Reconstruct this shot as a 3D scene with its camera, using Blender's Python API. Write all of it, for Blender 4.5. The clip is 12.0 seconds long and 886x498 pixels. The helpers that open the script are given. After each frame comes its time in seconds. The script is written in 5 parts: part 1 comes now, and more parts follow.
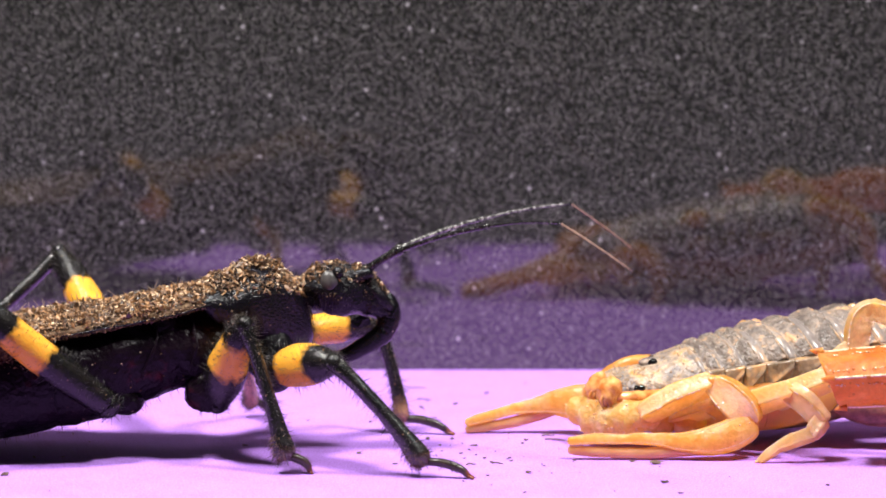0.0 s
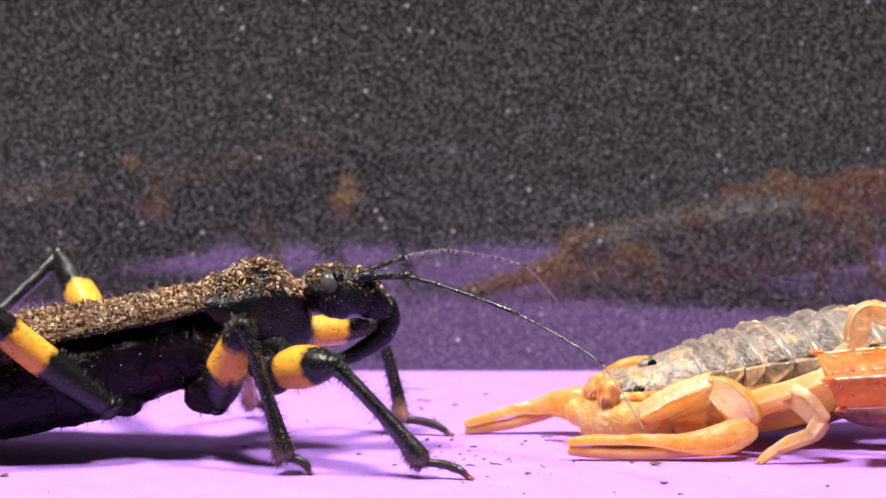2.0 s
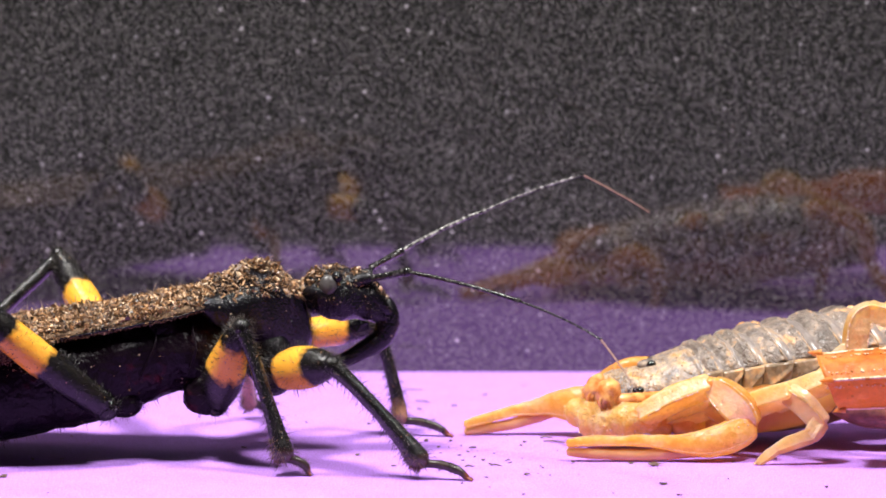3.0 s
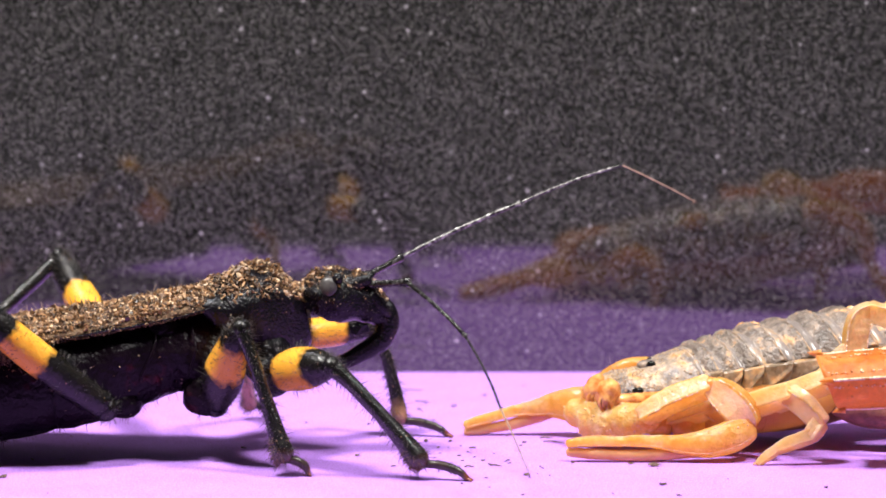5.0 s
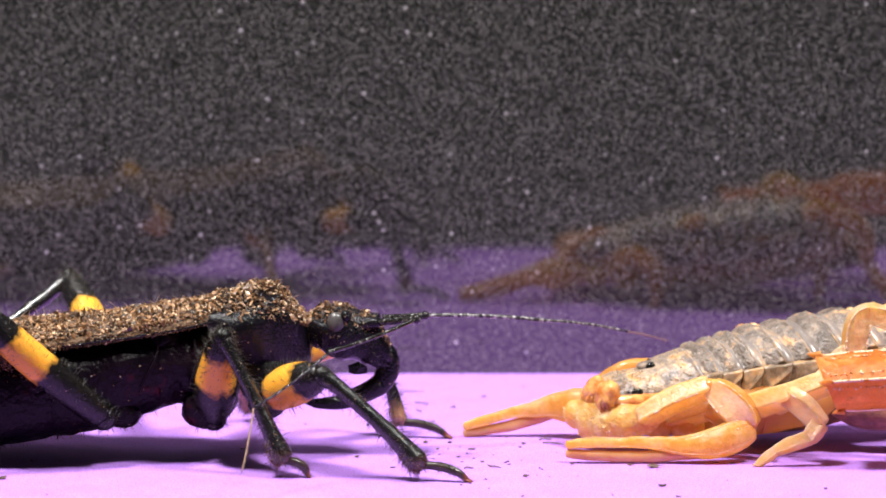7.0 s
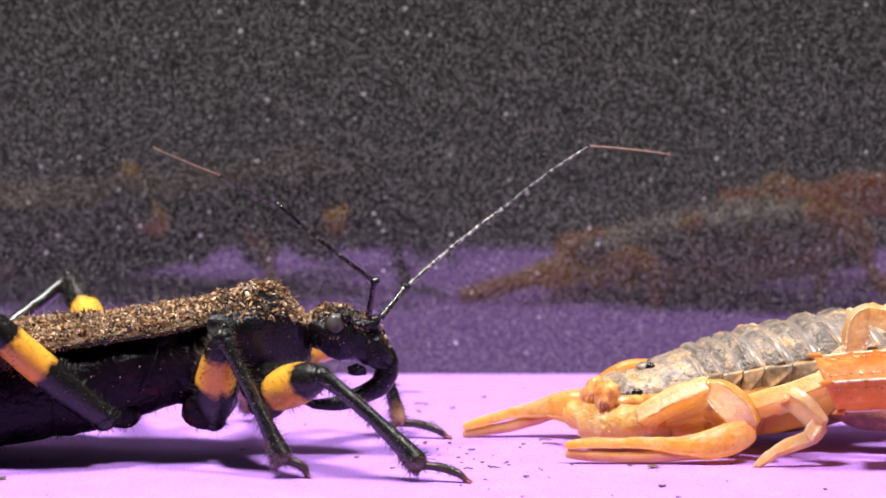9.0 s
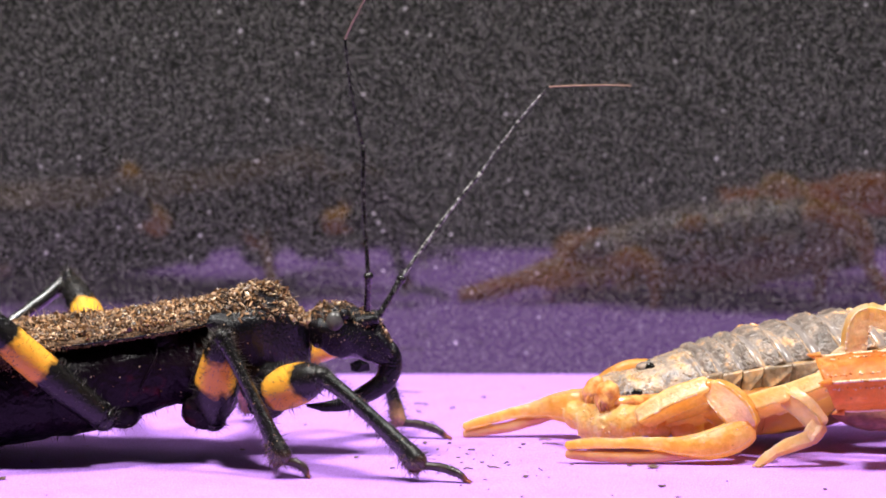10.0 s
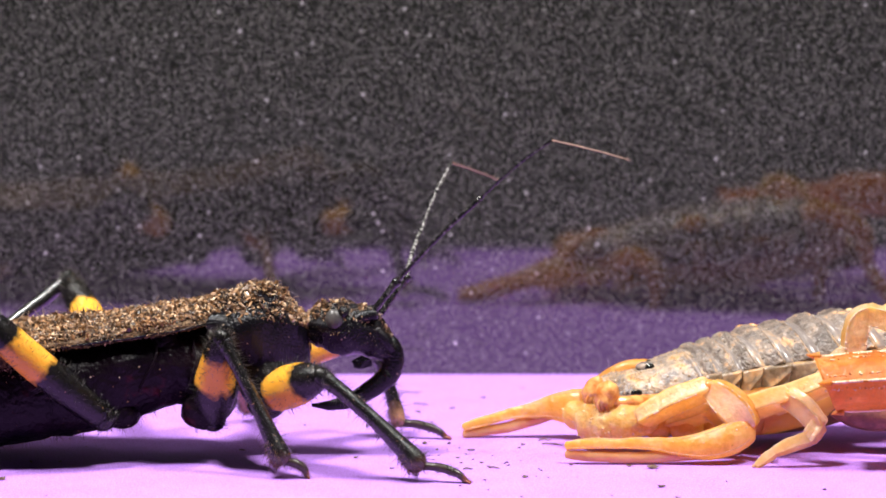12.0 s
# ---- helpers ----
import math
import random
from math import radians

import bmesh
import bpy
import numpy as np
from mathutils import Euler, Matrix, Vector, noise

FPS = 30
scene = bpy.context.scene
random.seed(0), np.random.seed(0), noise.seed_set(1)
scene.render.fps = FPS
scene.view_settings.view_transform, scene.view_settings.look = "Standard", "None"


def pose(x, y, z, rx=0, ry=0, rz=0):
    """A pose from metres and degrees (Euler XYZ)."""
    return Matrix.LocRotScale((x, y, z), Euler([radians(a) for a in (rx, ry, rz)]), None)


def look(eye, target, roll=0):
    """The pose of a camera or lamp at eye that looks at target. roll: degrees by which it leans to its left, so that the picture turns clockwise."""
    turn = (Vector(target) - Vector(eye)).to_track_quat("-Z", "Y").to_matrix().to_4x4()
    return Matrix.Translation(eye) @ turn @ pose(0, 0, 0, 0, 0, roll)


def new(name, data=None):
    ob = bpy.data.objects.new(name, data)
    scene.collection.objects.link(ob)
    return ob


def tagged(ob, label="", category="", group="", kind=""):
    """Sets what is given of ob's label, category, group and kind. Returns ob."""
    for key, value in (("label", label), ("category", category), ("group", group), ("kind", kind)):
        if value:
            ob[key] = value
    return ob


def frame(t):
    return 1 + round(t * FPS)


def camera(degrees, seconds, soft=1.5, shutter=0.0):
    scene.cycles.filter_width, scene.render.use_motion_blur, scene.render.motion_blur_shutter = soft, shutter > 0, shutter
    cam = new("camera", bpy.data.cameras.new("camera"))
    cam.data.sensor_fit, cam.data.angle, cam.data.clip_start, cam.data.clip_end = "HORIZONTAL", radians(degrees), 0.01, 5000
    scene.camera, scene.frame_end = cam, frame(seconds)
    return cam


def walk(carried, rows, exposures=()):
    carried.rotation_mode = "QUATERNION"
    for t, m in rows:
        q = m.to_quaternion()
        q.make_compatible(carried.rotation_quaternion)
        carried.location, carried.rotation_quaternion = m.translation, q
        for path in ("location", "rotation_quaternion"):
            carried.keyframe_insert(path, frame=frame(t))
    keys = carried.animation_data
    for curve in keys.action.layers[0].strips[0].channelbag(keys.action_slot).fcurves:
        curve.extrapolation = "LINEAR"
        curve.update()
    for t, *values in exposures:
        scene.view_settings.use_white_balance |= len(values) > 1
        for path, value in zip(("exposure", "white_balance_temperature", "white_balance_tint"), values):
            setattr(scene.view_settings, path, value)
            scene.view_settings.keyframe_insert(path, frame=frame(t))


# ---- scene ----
cam = camera(14.0, 12.0, 1.7)
# a macro lens stopped far down, focused on the two animals
cam.data.dof.use_dof, cam.data.dof.focus_distance, cam.data.dof.aperture_fstop = True, 0.2475, 65
PITCH, EYE = 83.0, (0.0, -0.250, 0.04506)
# the tripod settles by a few hundredths of a degree in the course of the shot
walk(cam, [(t, pose(*EYE, PITCH + up, 0, -right)) for t, right, up in (
    (0.0, 0.0, 0.0), (1.5, 0.0, 0.009), (2.5, 0.018, 0.027), (5.0, 0.027, 0.036),
    (7.0, 0.036, 0.058), (9.0, 0.040, 0.067), (12.0, 0.049, 0.072))])

MM = 0.001
WALL_Y = 37.1          # where the black panel meets the paper, mm
LEAN = 1.8             # the panel leans over the paper by this many degrees
RNG = random.Random(7)

# ---- world and lamps ----
world = bpy.data.worlds.new("room_air")
scene.world = world
world.use_nodes = True
world.node_tree.nodes["Background"].inputs[0].default_value = (0.9, 0.95, 1.0, 1)
world.node_tree.nodes["Background"].inputs[1].default_value = 0.03


def area_lamp(name, watts, size, eye, target, colour):
    data = bpy.data.lights.new(name, "AREA")
    data.shape, data.size, data.energy, data.color = "DISK", size, watts, colour
    ob = new(name, data)
    ob.matrix_world = look(eye, target)
    return ob


# two small lamps over the set, a hand's width to either side of the lens axis
area_lamp("key_lamp", 1.66, 0.05, (-0.105, -0.065, 0.270), (-0.003, 0.004, 0.0), (1.0, 0.97, 0.93))
area_lamp("key_lamp", 1.17, 0.05, (0.115, -0.080, 0.267), (0.003, 0.004, 0.0), (1.0, 0.97, 0.93))


# ---- materials ----
def surface(name, stops, scale, rough=0.5, bump=0.3, bump_scale=None, relief=0.05, metallic=0.0, coat=0.0,
            sss=0.0, sss_radius=0.6, ior=1.5, fine=None, islands=False, rough_var=0.1, stretch=(1, 1, 1), specks=None, clear=0.0, glow=None):
    """A procedural surface: stops of (position, colour) along a noise of `scale` features per mm."""
    m = bpy.data.materials.new(name)
    m.use_nodes = True
    nt = m.node_tree
    b = nt.nodes["Principled BSDF"]
    tc = nt.nodes.new("ShaderNodeTexCoord")
    mp = nt.nodes.new("ShaderNodeMapping")
    mp.inputs["Scale"].default_value = [1000 * s for s in stretch]
    mp.inputs["Rotation"].default_value = (0.5, 0.35, 0.8)
    mp.inputs["Location"].default_value = (3.3, 1.7, 5.1)
    nt.links.new(tc.outputs["Object"], mp.inputs["Vector"])
    ramp = nt.nodes.new("ShaderNodeValToRGB")
    el = ramp.color_ramp.elements
    while len(el) < len(stops):
        el.new(0.5)
    for e, (p, c) in zip(el, stops):
        e.position, e.color = p, (*c, 1)
    nz = nt.nodes.new("ShaderNodeTexNoise")
    nz.inputs["Scale"].default_value, nz.inputs["Detail"].default_value = scale, 4
    nz.inputs["Roughness"].default_value = 0.62
    nt.links.new(mp.outputs[0], nz.inputs["Vector"])
    if islands:
        geo = nt.nodes.new("ShaderNodeNewGeometry")
        nt.links.new(geo.outputs["Random Per Island"], ramp.inputs[0])
    else:
        nt.links.new(nz.outputs[0], ramp.inputs[0])
    colour = ramp.outputs[0]
    if fine:
        f_scale, f_amount = fine
        n2 = nt.nodes.new("ShaderNodeTexNoise")
        n2.inputs["Scale"].default_value, n2.inputs["Detail"].default_value = f_scale, 2
        nt.links.new(mp.outputs[0], n2.inputs["Vector"])
        mr = nt.nodes.new("ShaderNodeMapRange")
        mr.inputs[1].default_value, mr.inputs[2].default_value = 0.3, 0.7
        mr.inputs[3].default_value, mr.inputs[4].default_value = 1 - f_amount, 1 + f_amount
        nt.links.new(n2.outputs[0], mr.inputs[0])
        mul = nt.nodes.new("ShaderNodeVectorMath")
        mul.operation = "SCALE"
        nt.links.new(colour, mul.inputs[0])
        nt.links.new(mr.outputs[0], mul.inputs["Scale"])
        colour = mul.outputs[0]
    if specks:
        s_scale, s_share, s_colour = specks
        vo = nt.nodes.new("ShaderNodeTexVoronoi")
        vo.inputs["Scale"].default_value = s_scale
        nt.links.new(mp.outputs[0], vo.inputs["Vector"])
        dot = nt.nodes.new("ShaderNodeMapRange")
        dot.inputs[1].default_value, dot.inputs[2].default_value = 0.32, 0.22
        nt.links.new(vo.outputs["Distance"], dot.inputs[0])
        sep = nt.nodes.new("ShaderNodeSeparateColor")
        nt.links.new(vo.outputs["Color"], sep.inputs[0])
        few = nt.nodes.new("ShaderNodeMath")
        few.operation = "GREATER_THAN"
        few.inputs[1].default_value = 1 - s_share
        nt.links.new(sep.outputs[0], few.inputs[0])
        both = nt.nodes.new("ShaderNodeMath")
        both.operation = "MULTIPLY"
        nt.links.new(dot.outputs[0], both.inputs[0])
        nt.links.new(few.outputs[0], both.inputs[1])
        mix = nt.nodes.new("ShaderNodeMix")
        mix.data_type = "RGBA"
        nt.links.new(both.outputs[0], mix.inputs[0])
        nt.links.new(colour, mix.inputs[6])
        mix.inputs[7].default_value = (*s_colour, 1)
        colour = mix.outputs[2]
    nt.links.new(colour, b.inputs["Base Color"])
    rr = nt.nodes.new("ShaderNodeMapRange")
    rr.inputs[3].default_value = max(0.03, rough - rough_var)
    rr.inputs[4].default_value = min(1.0, rough + rough_var)
    nt.links.new(nz.outputs[0], rr.inputs[0])
    nt.links.new(rr.outputs[0], b.inputs["Roughness"])
    b.inputs["Metallic"].default_value, b.inputs["IOR"].default_value = metallic, ior
    b.inputs["Coat Weight"].default_value, b.inputs["Coat Roughness"].default_value = coat, 0.12
    if sss:
        b.inputs["Subsurface Weight"].default_value = sss
        b.inputs["Subsurface Radius"].default_value = (1.0, 1.0, 0.55)
        b.inputs["Subsurface Scale"].default_value = sss_radius * MM
    b.inputs["Transmission Weight"].default_value = clear
    if bump:
        n3 = nt.nodes.new("ShaderNodeTexNoise")
        n3.inputs["Scale"].default_value, n3.inputs["Detail"].default_value = bump_scale or scale * 3, 3
        nt.links.new(mp.outputs[0], n3.inputs["Vector"])
        bp = nt.nodes.new("ShaderNodeBump")
        bp.inputs["Strength"].default_value, bp.inputs["Distance"].default_value = bump, relief * MM
        nt.links.new(n3.outputs[0], bp.inputs["Height"])
        nt.links.new(bp.outputs[0], b.inputs["Normal"])
    if glow:      # thin chitin lets light through
        share, tint = glow
        thin = nt.nodes.new("ShaderNodeBsdfTranslucent")
        thin.inputs["Color"].default_value = (*tint, 1)
        both = nt.nodes.new("ShaderNodeMixShader")
        both.inputs[0].default_value = share
        nt.links.new(b.outputs[0], both.inputs[1])
        nt.links.new(thin.outputs[0], both.inputs[2])
        nt.links.new(both.outputs[0], nt.nodes["Material Output"].inputs["Surface"])
    return m


def banded(m, inner, lo, hi, soft, wobble=0.12, scale=1.2, axis=0):
    """Puts a second colour between two stations along the object's own x axis (mm), with a ragged edge."""
    nt = m.node_tree
    b = nt.nodes["Principled BSDF"]
    old = b.inputs["Base Color"].links[0].from_socket
    tc = nt.nodes.new("ShaderNodeTexCoord")
    sep = nt.nodes.new("ShaderNodeSeparateXYZ")
    nt.links.new(tc.outputs["Object"], sep.inputs[0])
    sc = nt.nodes.new("ShaderNodeMath")
    sc.operation = "MULTIPLY"
    sc.inputs[1].default_value = 1000
    nt.links.new(sep.outputs[axis], sc.inputs[0])
    nz = nt.nodes.new("ShaderNodeTexNoise")
    nz.inputs["Scale"].default_value = scale * 1000
    nt.links.new(tc.outputs["Object"], nz.inputs["Vector"])
    wob = nt.nodes.new("ShaderNodeMath")
    wob.operation = "MULTIPLY_ADD"
    wob.inputs[1].default_value, wob.inputs[2].default_value = 2 * wobble, -wobble
    nt.links.new(nz.outputs[0], wob.inputs[0])
    add = nt.nodes.new("ShaderNodeMath")
    nt.links.new(sc.outputs[0], add.inputs[0])
    nt.links.new(wob.outputs[0], add.inputs[1])
    ends = []
    for edge, sign in ((lo, 1), (hi, -1)):
        r = nt.nodes.new("ShaderNodeMapRange")
        r.inputs[1].default_value, r.inputs[2].default_value = edge - sign * soft, edge + sign * soft
        nt.links.new(add.outputs[0], r.inputs[0])
        ends.append(r)
    both = nt.nodes.new("ShaderNodeMath")
    both.operation = "MULTIPLY"
    nt.links.new(ends[0].outputs[0], both.inputs[0])
    nt.links.new(ends[1].outputs[0], both.inputs[1])
    mix = nt.nodes.new("ShaderNodeMix")
    mix.data_type = "RGBA"
    nt.links.new(both.outputs[0], mix.inputs[0])
    nt.links.new(old, mix.inputs[6])
    mix.inputs[7].default_value = (*inner, 1)
    nt.links.new(mix.outputs[2], b.inputs["Base Color"])
    return m


PAPER = surface("purple_paper", [(0.3, (0.42, 0.204, 0.70)), (0.7, (0.48, 0.236, 0.775))], 0.35, rough=0.55, bump=1.0,
                bump_scale=7.0, relief=0.10, fine=(8.0, 0.26), ior=1.12)
TABLE = surface("dark_tabletop", [(0.3, (0.012, 0.011, 0.012)), (0.7, (0.03, 0.028, 0.03))], 0.1, rough=0.5, bump=0.1)
ROOM = surface("dim_room_paint", [(0.3, (0.035, 0.035, 0.037)), (0.7, (0.05, 0.05, 0.05))], 0.01, rough=0.9, bump=0)
CUTICLE = surface("black_cuticle", [(0.25, (0.003, 0.003, 0.004)), (0.6, (0.006, 0.005, 0.008)), (0.85, (0.016, 0.007, 0.010))],
                  0.35, rough=0.2, bump=1.0, bump_scale=5.5, relief=0.10, rough_var=0.1, ior=1.33, specks=(4.5, 0.03, (0.26, 0.19, 0.13)))
ABDOMEN = surface("dark_red_black_cuticle", [(0.34, (0.003, 0.002, 0.004)), (0.6, (0.007, 0.003, 0.006)), (0.72, (0.06, 0.005, 0.010))],
                  0.25, rough=0.34, bump=0.9, bump_scale=2.0, relief=0.24, rough_var=0.15, ior=1.2, specks=(3.0, 0.012, (0.26, 0.19, 0.13)))
DUST = surface("soil_dusted_cuticle", [(0.3, (0.02, 0.012, 0.008)), (0.5, (0.10, 0.055, 0.028)), (0.75, (0.24, 0.15, 0.08))],
               1.6, rough=0.85, bump=1.0, bump_scale=3.0, relief=0.25)
GRAIN = surface("soil_grains", [(0.0, (0.02, 0.012, 0.008)), (0.34, (0.075, 0.035, 0.015)), (0.62, (0.21, 0.10, 0.042)),
                                (0.87, (0.39, 0.21, 0.095)), (0.98, (0.60, 0.44, 0.29))], 3.0, rough=0.42, bump=0.5,
                bump_scale=6.0, relief=0.05, islands=True, fine=(4.0, 0.3))
HAIR = surface("dark_bristle", [(0.3, (0.012, 0.010, 0.009)), (0.7, (0.04, 0.03, 0.024))], 1.0, rough=0.3, bump=0)
HAIRPAD = surface("tan_foot_pad_hair", [(0.3, (0.16, 0.09, 0.035)), (0.7, (0.34, 0.21, 0.09))], 1.0, rough=0.35, bump=0)
HAIRTAN = surface("tan_bristle", [(0.3, (0.045, 0.03, 0.02)), (0.7, (0.12, 0.085, 0.055))], 1.0, rough=0.35, bump=0)
GRANULE = surface("pale_granule", [(0.3, (0.80, 0.46, 0.16)), (0.7, (0.90, 0.68, 0.40))], 1.5, rough=0.14, bump=0)
GREYGRANULE = surface("grey_granule", [(0.3, (0.16, 0.135, 0.115)), (0.7, (0.32, 0.27, 0.225))], 1.5, rough=0.2, bump=0)
CREAMGRANULE = surface("cream_granule", [(0.3, (0.34, 0.22, 0.13)), (0.7, (0.58, 0.44, 0.31))], 1.5, rough=0.16, bump=0)
GLASSY = surface("glassy_sand_and_glint_grain", [(0.3, (0.30, 0.25, 0.20)), (0.7, (0.62, 0.56, 0.48))], 2.0, rough=0.1, bump=0.3, clear=0.3)
EYEGREY = surface("grey_compound_eye", [(0.3, (0.03, 0.027, 0.027)), (0.7, (0.09, 0.08, 0.08))], 2.0, rough=0.35, bump=0.5,
                  bump_scale=12.0, relief=0.03)
# the last ramp stop paints a few glints as pale specks on black
ANTBLACK = surface("black_antenna_cuticle", [(0.42, (0.008, 0.007, 0.008)), (0.56, (0.025, 0.023, 0.022)), (0.68, (0.14, 0.135, 0.13))], 3.0, rough=0.2,
                   bump=0.6, bump_scale=5.0, relief=0.05)
# dark antenna whose glinting highlights are painted in as light grey mottling
ANTGLINT = surface("glint_mottled_antenna_cuticle", [(0.40, (0.02, 0.019, 0.019)), (0.51, (0.12, 0.115, 0.11)), (0.63, (0.42, 0.41, 0.40))], 3.0, rough=0.22,
                  bump=0.8, bump_scale=4.0, relief=0.08, rough_var=0.05)
ANTTIP = surface("tan_antenna_tip", [(0.3, (0.17, 0.09, 0.065)), (0.7, (0.33, 0.20, 0.14))], 2.0, rough=0.4, bump=0.3)
YELLOW = (0.76, 0.375, 0.045)

AMBERLIGHT = (0.99, 0.68, 0.16)
PALE = surface("honey_chitin", [(0.32, (0.77, 0.35, 0.07)), (0.5, (0.85, 0.51, 0.165)), (0.66, (0.90, 0.66, 0.35))], 0.6,
               rough=0.2, bump=1.0, bump_scale=2.8, relief=0.15, sss=0.8, sss_radius=1.6, coat=0.3, ior=1.45, specks=(3.0, 0.02, (0.36, 0.14, 0.035)), fine=(2.4, 0.16),
               glow=(0.6, AMBERLIGHT))
PALELEG = surface("pale_leg_chitin", [(0.32, (0.79, 0.43, 0.15)), (0.5, (0.84, 0.57, 0.27)), (0.68, (0.88, 0.68, 0.43))], 0.5,
                  rough=0.2, bump=0.9, bump_scale=3.2, relief=0.12, sss=0.8, sss_radius=1.4, coat=0.3, specks=(3.0, 0.012, (0.40, 0.16, 0.04)), fine=(2.5, 0.10), ior=1.45,
                  glow=(0.5, (0.97, 0.68, 0.24)))
# lamp sheen on the limbs' upper and outer faces, put into the colour
SHEENFACE = surface("sheen_painted_chitin_face", [(0.32, (0.75, 0.44, 0.20)), (0.5, (0.79, 0.52, 0.29)), (0.68, (0.83, 0.61, 0.40))], 0.7,
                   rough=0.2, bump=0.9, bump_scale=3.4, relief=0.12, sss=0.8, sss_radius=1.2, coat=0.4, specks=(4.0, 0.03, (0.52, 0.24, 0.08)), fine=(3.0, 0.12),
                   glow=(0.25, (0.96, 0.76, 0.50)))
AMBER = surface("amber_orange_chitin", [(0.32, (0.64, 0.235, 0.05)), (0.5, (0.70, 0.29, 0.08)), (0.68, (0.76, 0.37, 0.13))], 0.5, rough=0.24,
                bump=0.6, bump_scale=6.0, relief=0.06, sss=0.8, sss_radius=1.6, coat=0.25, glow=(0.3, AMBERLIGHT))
BELLY = surface("smooth_amber_belly", [(0.32, (0.50, 0.22, 0.07)), (0.5, (0.60, 0.30, 0.11)), (0.68, (0.66, 0.38, 0.17))], 0.4, rough=0.3,
                bump=0.4, bump_scale=2.0, relief=0.06, sss=0.8, sss_radius=1.8, coat=0.05, glow=(0.5, AMBERLIGHT))
FLESH = surface("granular_honey_flesh", [(0.34, (0.80, 0.44, 0.12)), (0.5, (0.86, 0.56, 0.20)), (0.66, (0.90, 0.68, 0.36))], 1.3,
                rough=0.26, bump=1.0, bump_scale=3.2, relief=0.2, sss=0.8, sss_radius=1.2, coat=0.3, fine=(4.0, 0.15), glow=(0.5, AMBERLIGHT))
FINGER = surface("pink_tan_finger_chitin", [(0.32, (0.60, 0.26, 0.09)), (0.5, (0.67, 0.34, 0.14)), (0.68, (0.74, 0.43, 0.21))], 0.6, rough=0.2,
                 bump=0.6, bump_scale=4.0, relief=0.08, sss=0.8, sss_radius=1.2, coat=0.4, glow=(0.3, (0.96, 0.62, 0.30)))
RUST = surface("rust_orange_chitin", [(0.32, (0.52, 0.135, 0.02)), (0.5, (0.60, 0.20, 0.04)), (0.68, (0.70, 0.33, 0.11))], 0.5,
               rough=0.34, bump=0.9, bump_scale=3.0, relief=0.12, sss=0.7, sss_radius=1.4, ior=1.4, coat=0.1, fine=(2.2, 0.25), specks=(2.6, 0.10, (0.16, 0.04, 0.012)),
               glow=(0.42, (1.0, 0.52, 0.13)))
TERGITE = surface("grey_tergite_chitin", [(0.34, (0.085, 0.064, 0.054)), (0.48, (0.165, 0.127, 0.107)), (0.58, (0.235, 0.175, 0.137)),
                                          (0.655, (0.50, 0.28, 0.135))], 0.75, rough=0.36, bump=1.0, bump_scale=3.8, relief=0.16,
                  fine=(3.5, 0.25))
TERGITE_RIM = surface("smooth_grey_tergite_chitin", [(0.34, (0.150, 0.126, 0.118)), (0.54, (0.225, 0.190, 0.175)), (0.66, (0.40, 0.26, 0.15))], 0.5, rough=0.24,
                      bump=0.3, bump_scale=3.0, relief=0.05, fine=(3.0, 0.1))
CARAPACE = surface("mottled_carapace_chitin", [(0.34, (0.08, 0.062, 0.056)), (0.45, (0.185, 0.150, 0.138)), (0.53, (0.27, 0.205, 0.16)), (0.61, (0.44, 0.31, 0.205)),
                                               (0.66, (0.56, 0.26, 0.08))], 0.6, rough=0.3, bump=1.0, bump_scale=2.6, relief=0.2,
                   fine=(3.0, 0.25))
PLEURA = surface("folded_pleural_skin", [(0.32, (0.22, 0.14, 0.09)), (0.46, (0.42, 0.23, 0.11)), (0.58, (0.58, 0.32, 0.12)), (0.70, (0.42, 0.34, 0.27))], 0.45,
                 rough=0.4, bump=0.8, bump_scale=1.2, relief=0.25, sss=0.3, sss_radius=0.8)
FOLD = surface("grey_flank_fold", [(0.34, (0.10, 0.085, 0.072)), (0.5, (0.19, 0.165, 0.145)), (0.66, (0.30, 0.22, 0.15))], 0.5,
               rough=0.32, bump=0.8, bump_scale=1.6, relief=0.12, fine=(3.0, 0.2))
FOLDTAN = surface("tan_flank_fold", [(0.34, (0.13, 0.09, 0.06)), (0.48, (0.24, 0.165, 0.11)), (0.60, (0.48, 0.27, 0.12))], 0.6,
                  rough=0.3, bump=0.8, bump_scale=1.6, relief=0.12, fine=(3.0, 0.2), sss=0.4, sss_radius=0.8)
HINDBROWN = surface("dark_brown_chitin", [(0.3, (0.14, 0.05, 0.035)), (0.7, (0.32, 0.14, 0.08))], 0.6, rough=0.5, bump=0.7, bump_scale=2.5,
                    relief=0.12, fine=(3.0, 0.2))
MOUTH = surface("glossy_orange_mouthpart", [(0.36, (0.44, 0.13, 0.028)), (0.6, (0.74, 0.36, 0.12))], 1.2, rough=0.09, bump=0.4,
                bump_scale=3.0, relief=0.08, sss=0.25)
EYEBLACK = surface("black_glass_eye", [(0.3, (0.004, 0.004, 0.004)), (0.7, (0.008, 0.008, 0.008))], 1.0, rough=0.08, bump=0, rough_var=0.02)
KEEL = surface("tan_keel", [(0.3, (0.60, 0.27, 0.085)), (0.7, (0.76, 0.45, 0.20))], 1.5, rough=0.26, bump=0.4)
KEELBEAD = surface("cream_keel_bead", [(0.3, (0.78, 0.48, 0.26)), (0.7, (0.88, 0.68, 0.48))], 2.0, rough=0.16, bump=0.2)
TOOTH_GROOVE = surface("dark_teeth_and_groove_shade", [(0.3, (0.30, 0.08, 0.025)), (0.7, (0.42, 0.15, 0.05))], 2.0, rough=0.35, bump=0.3)
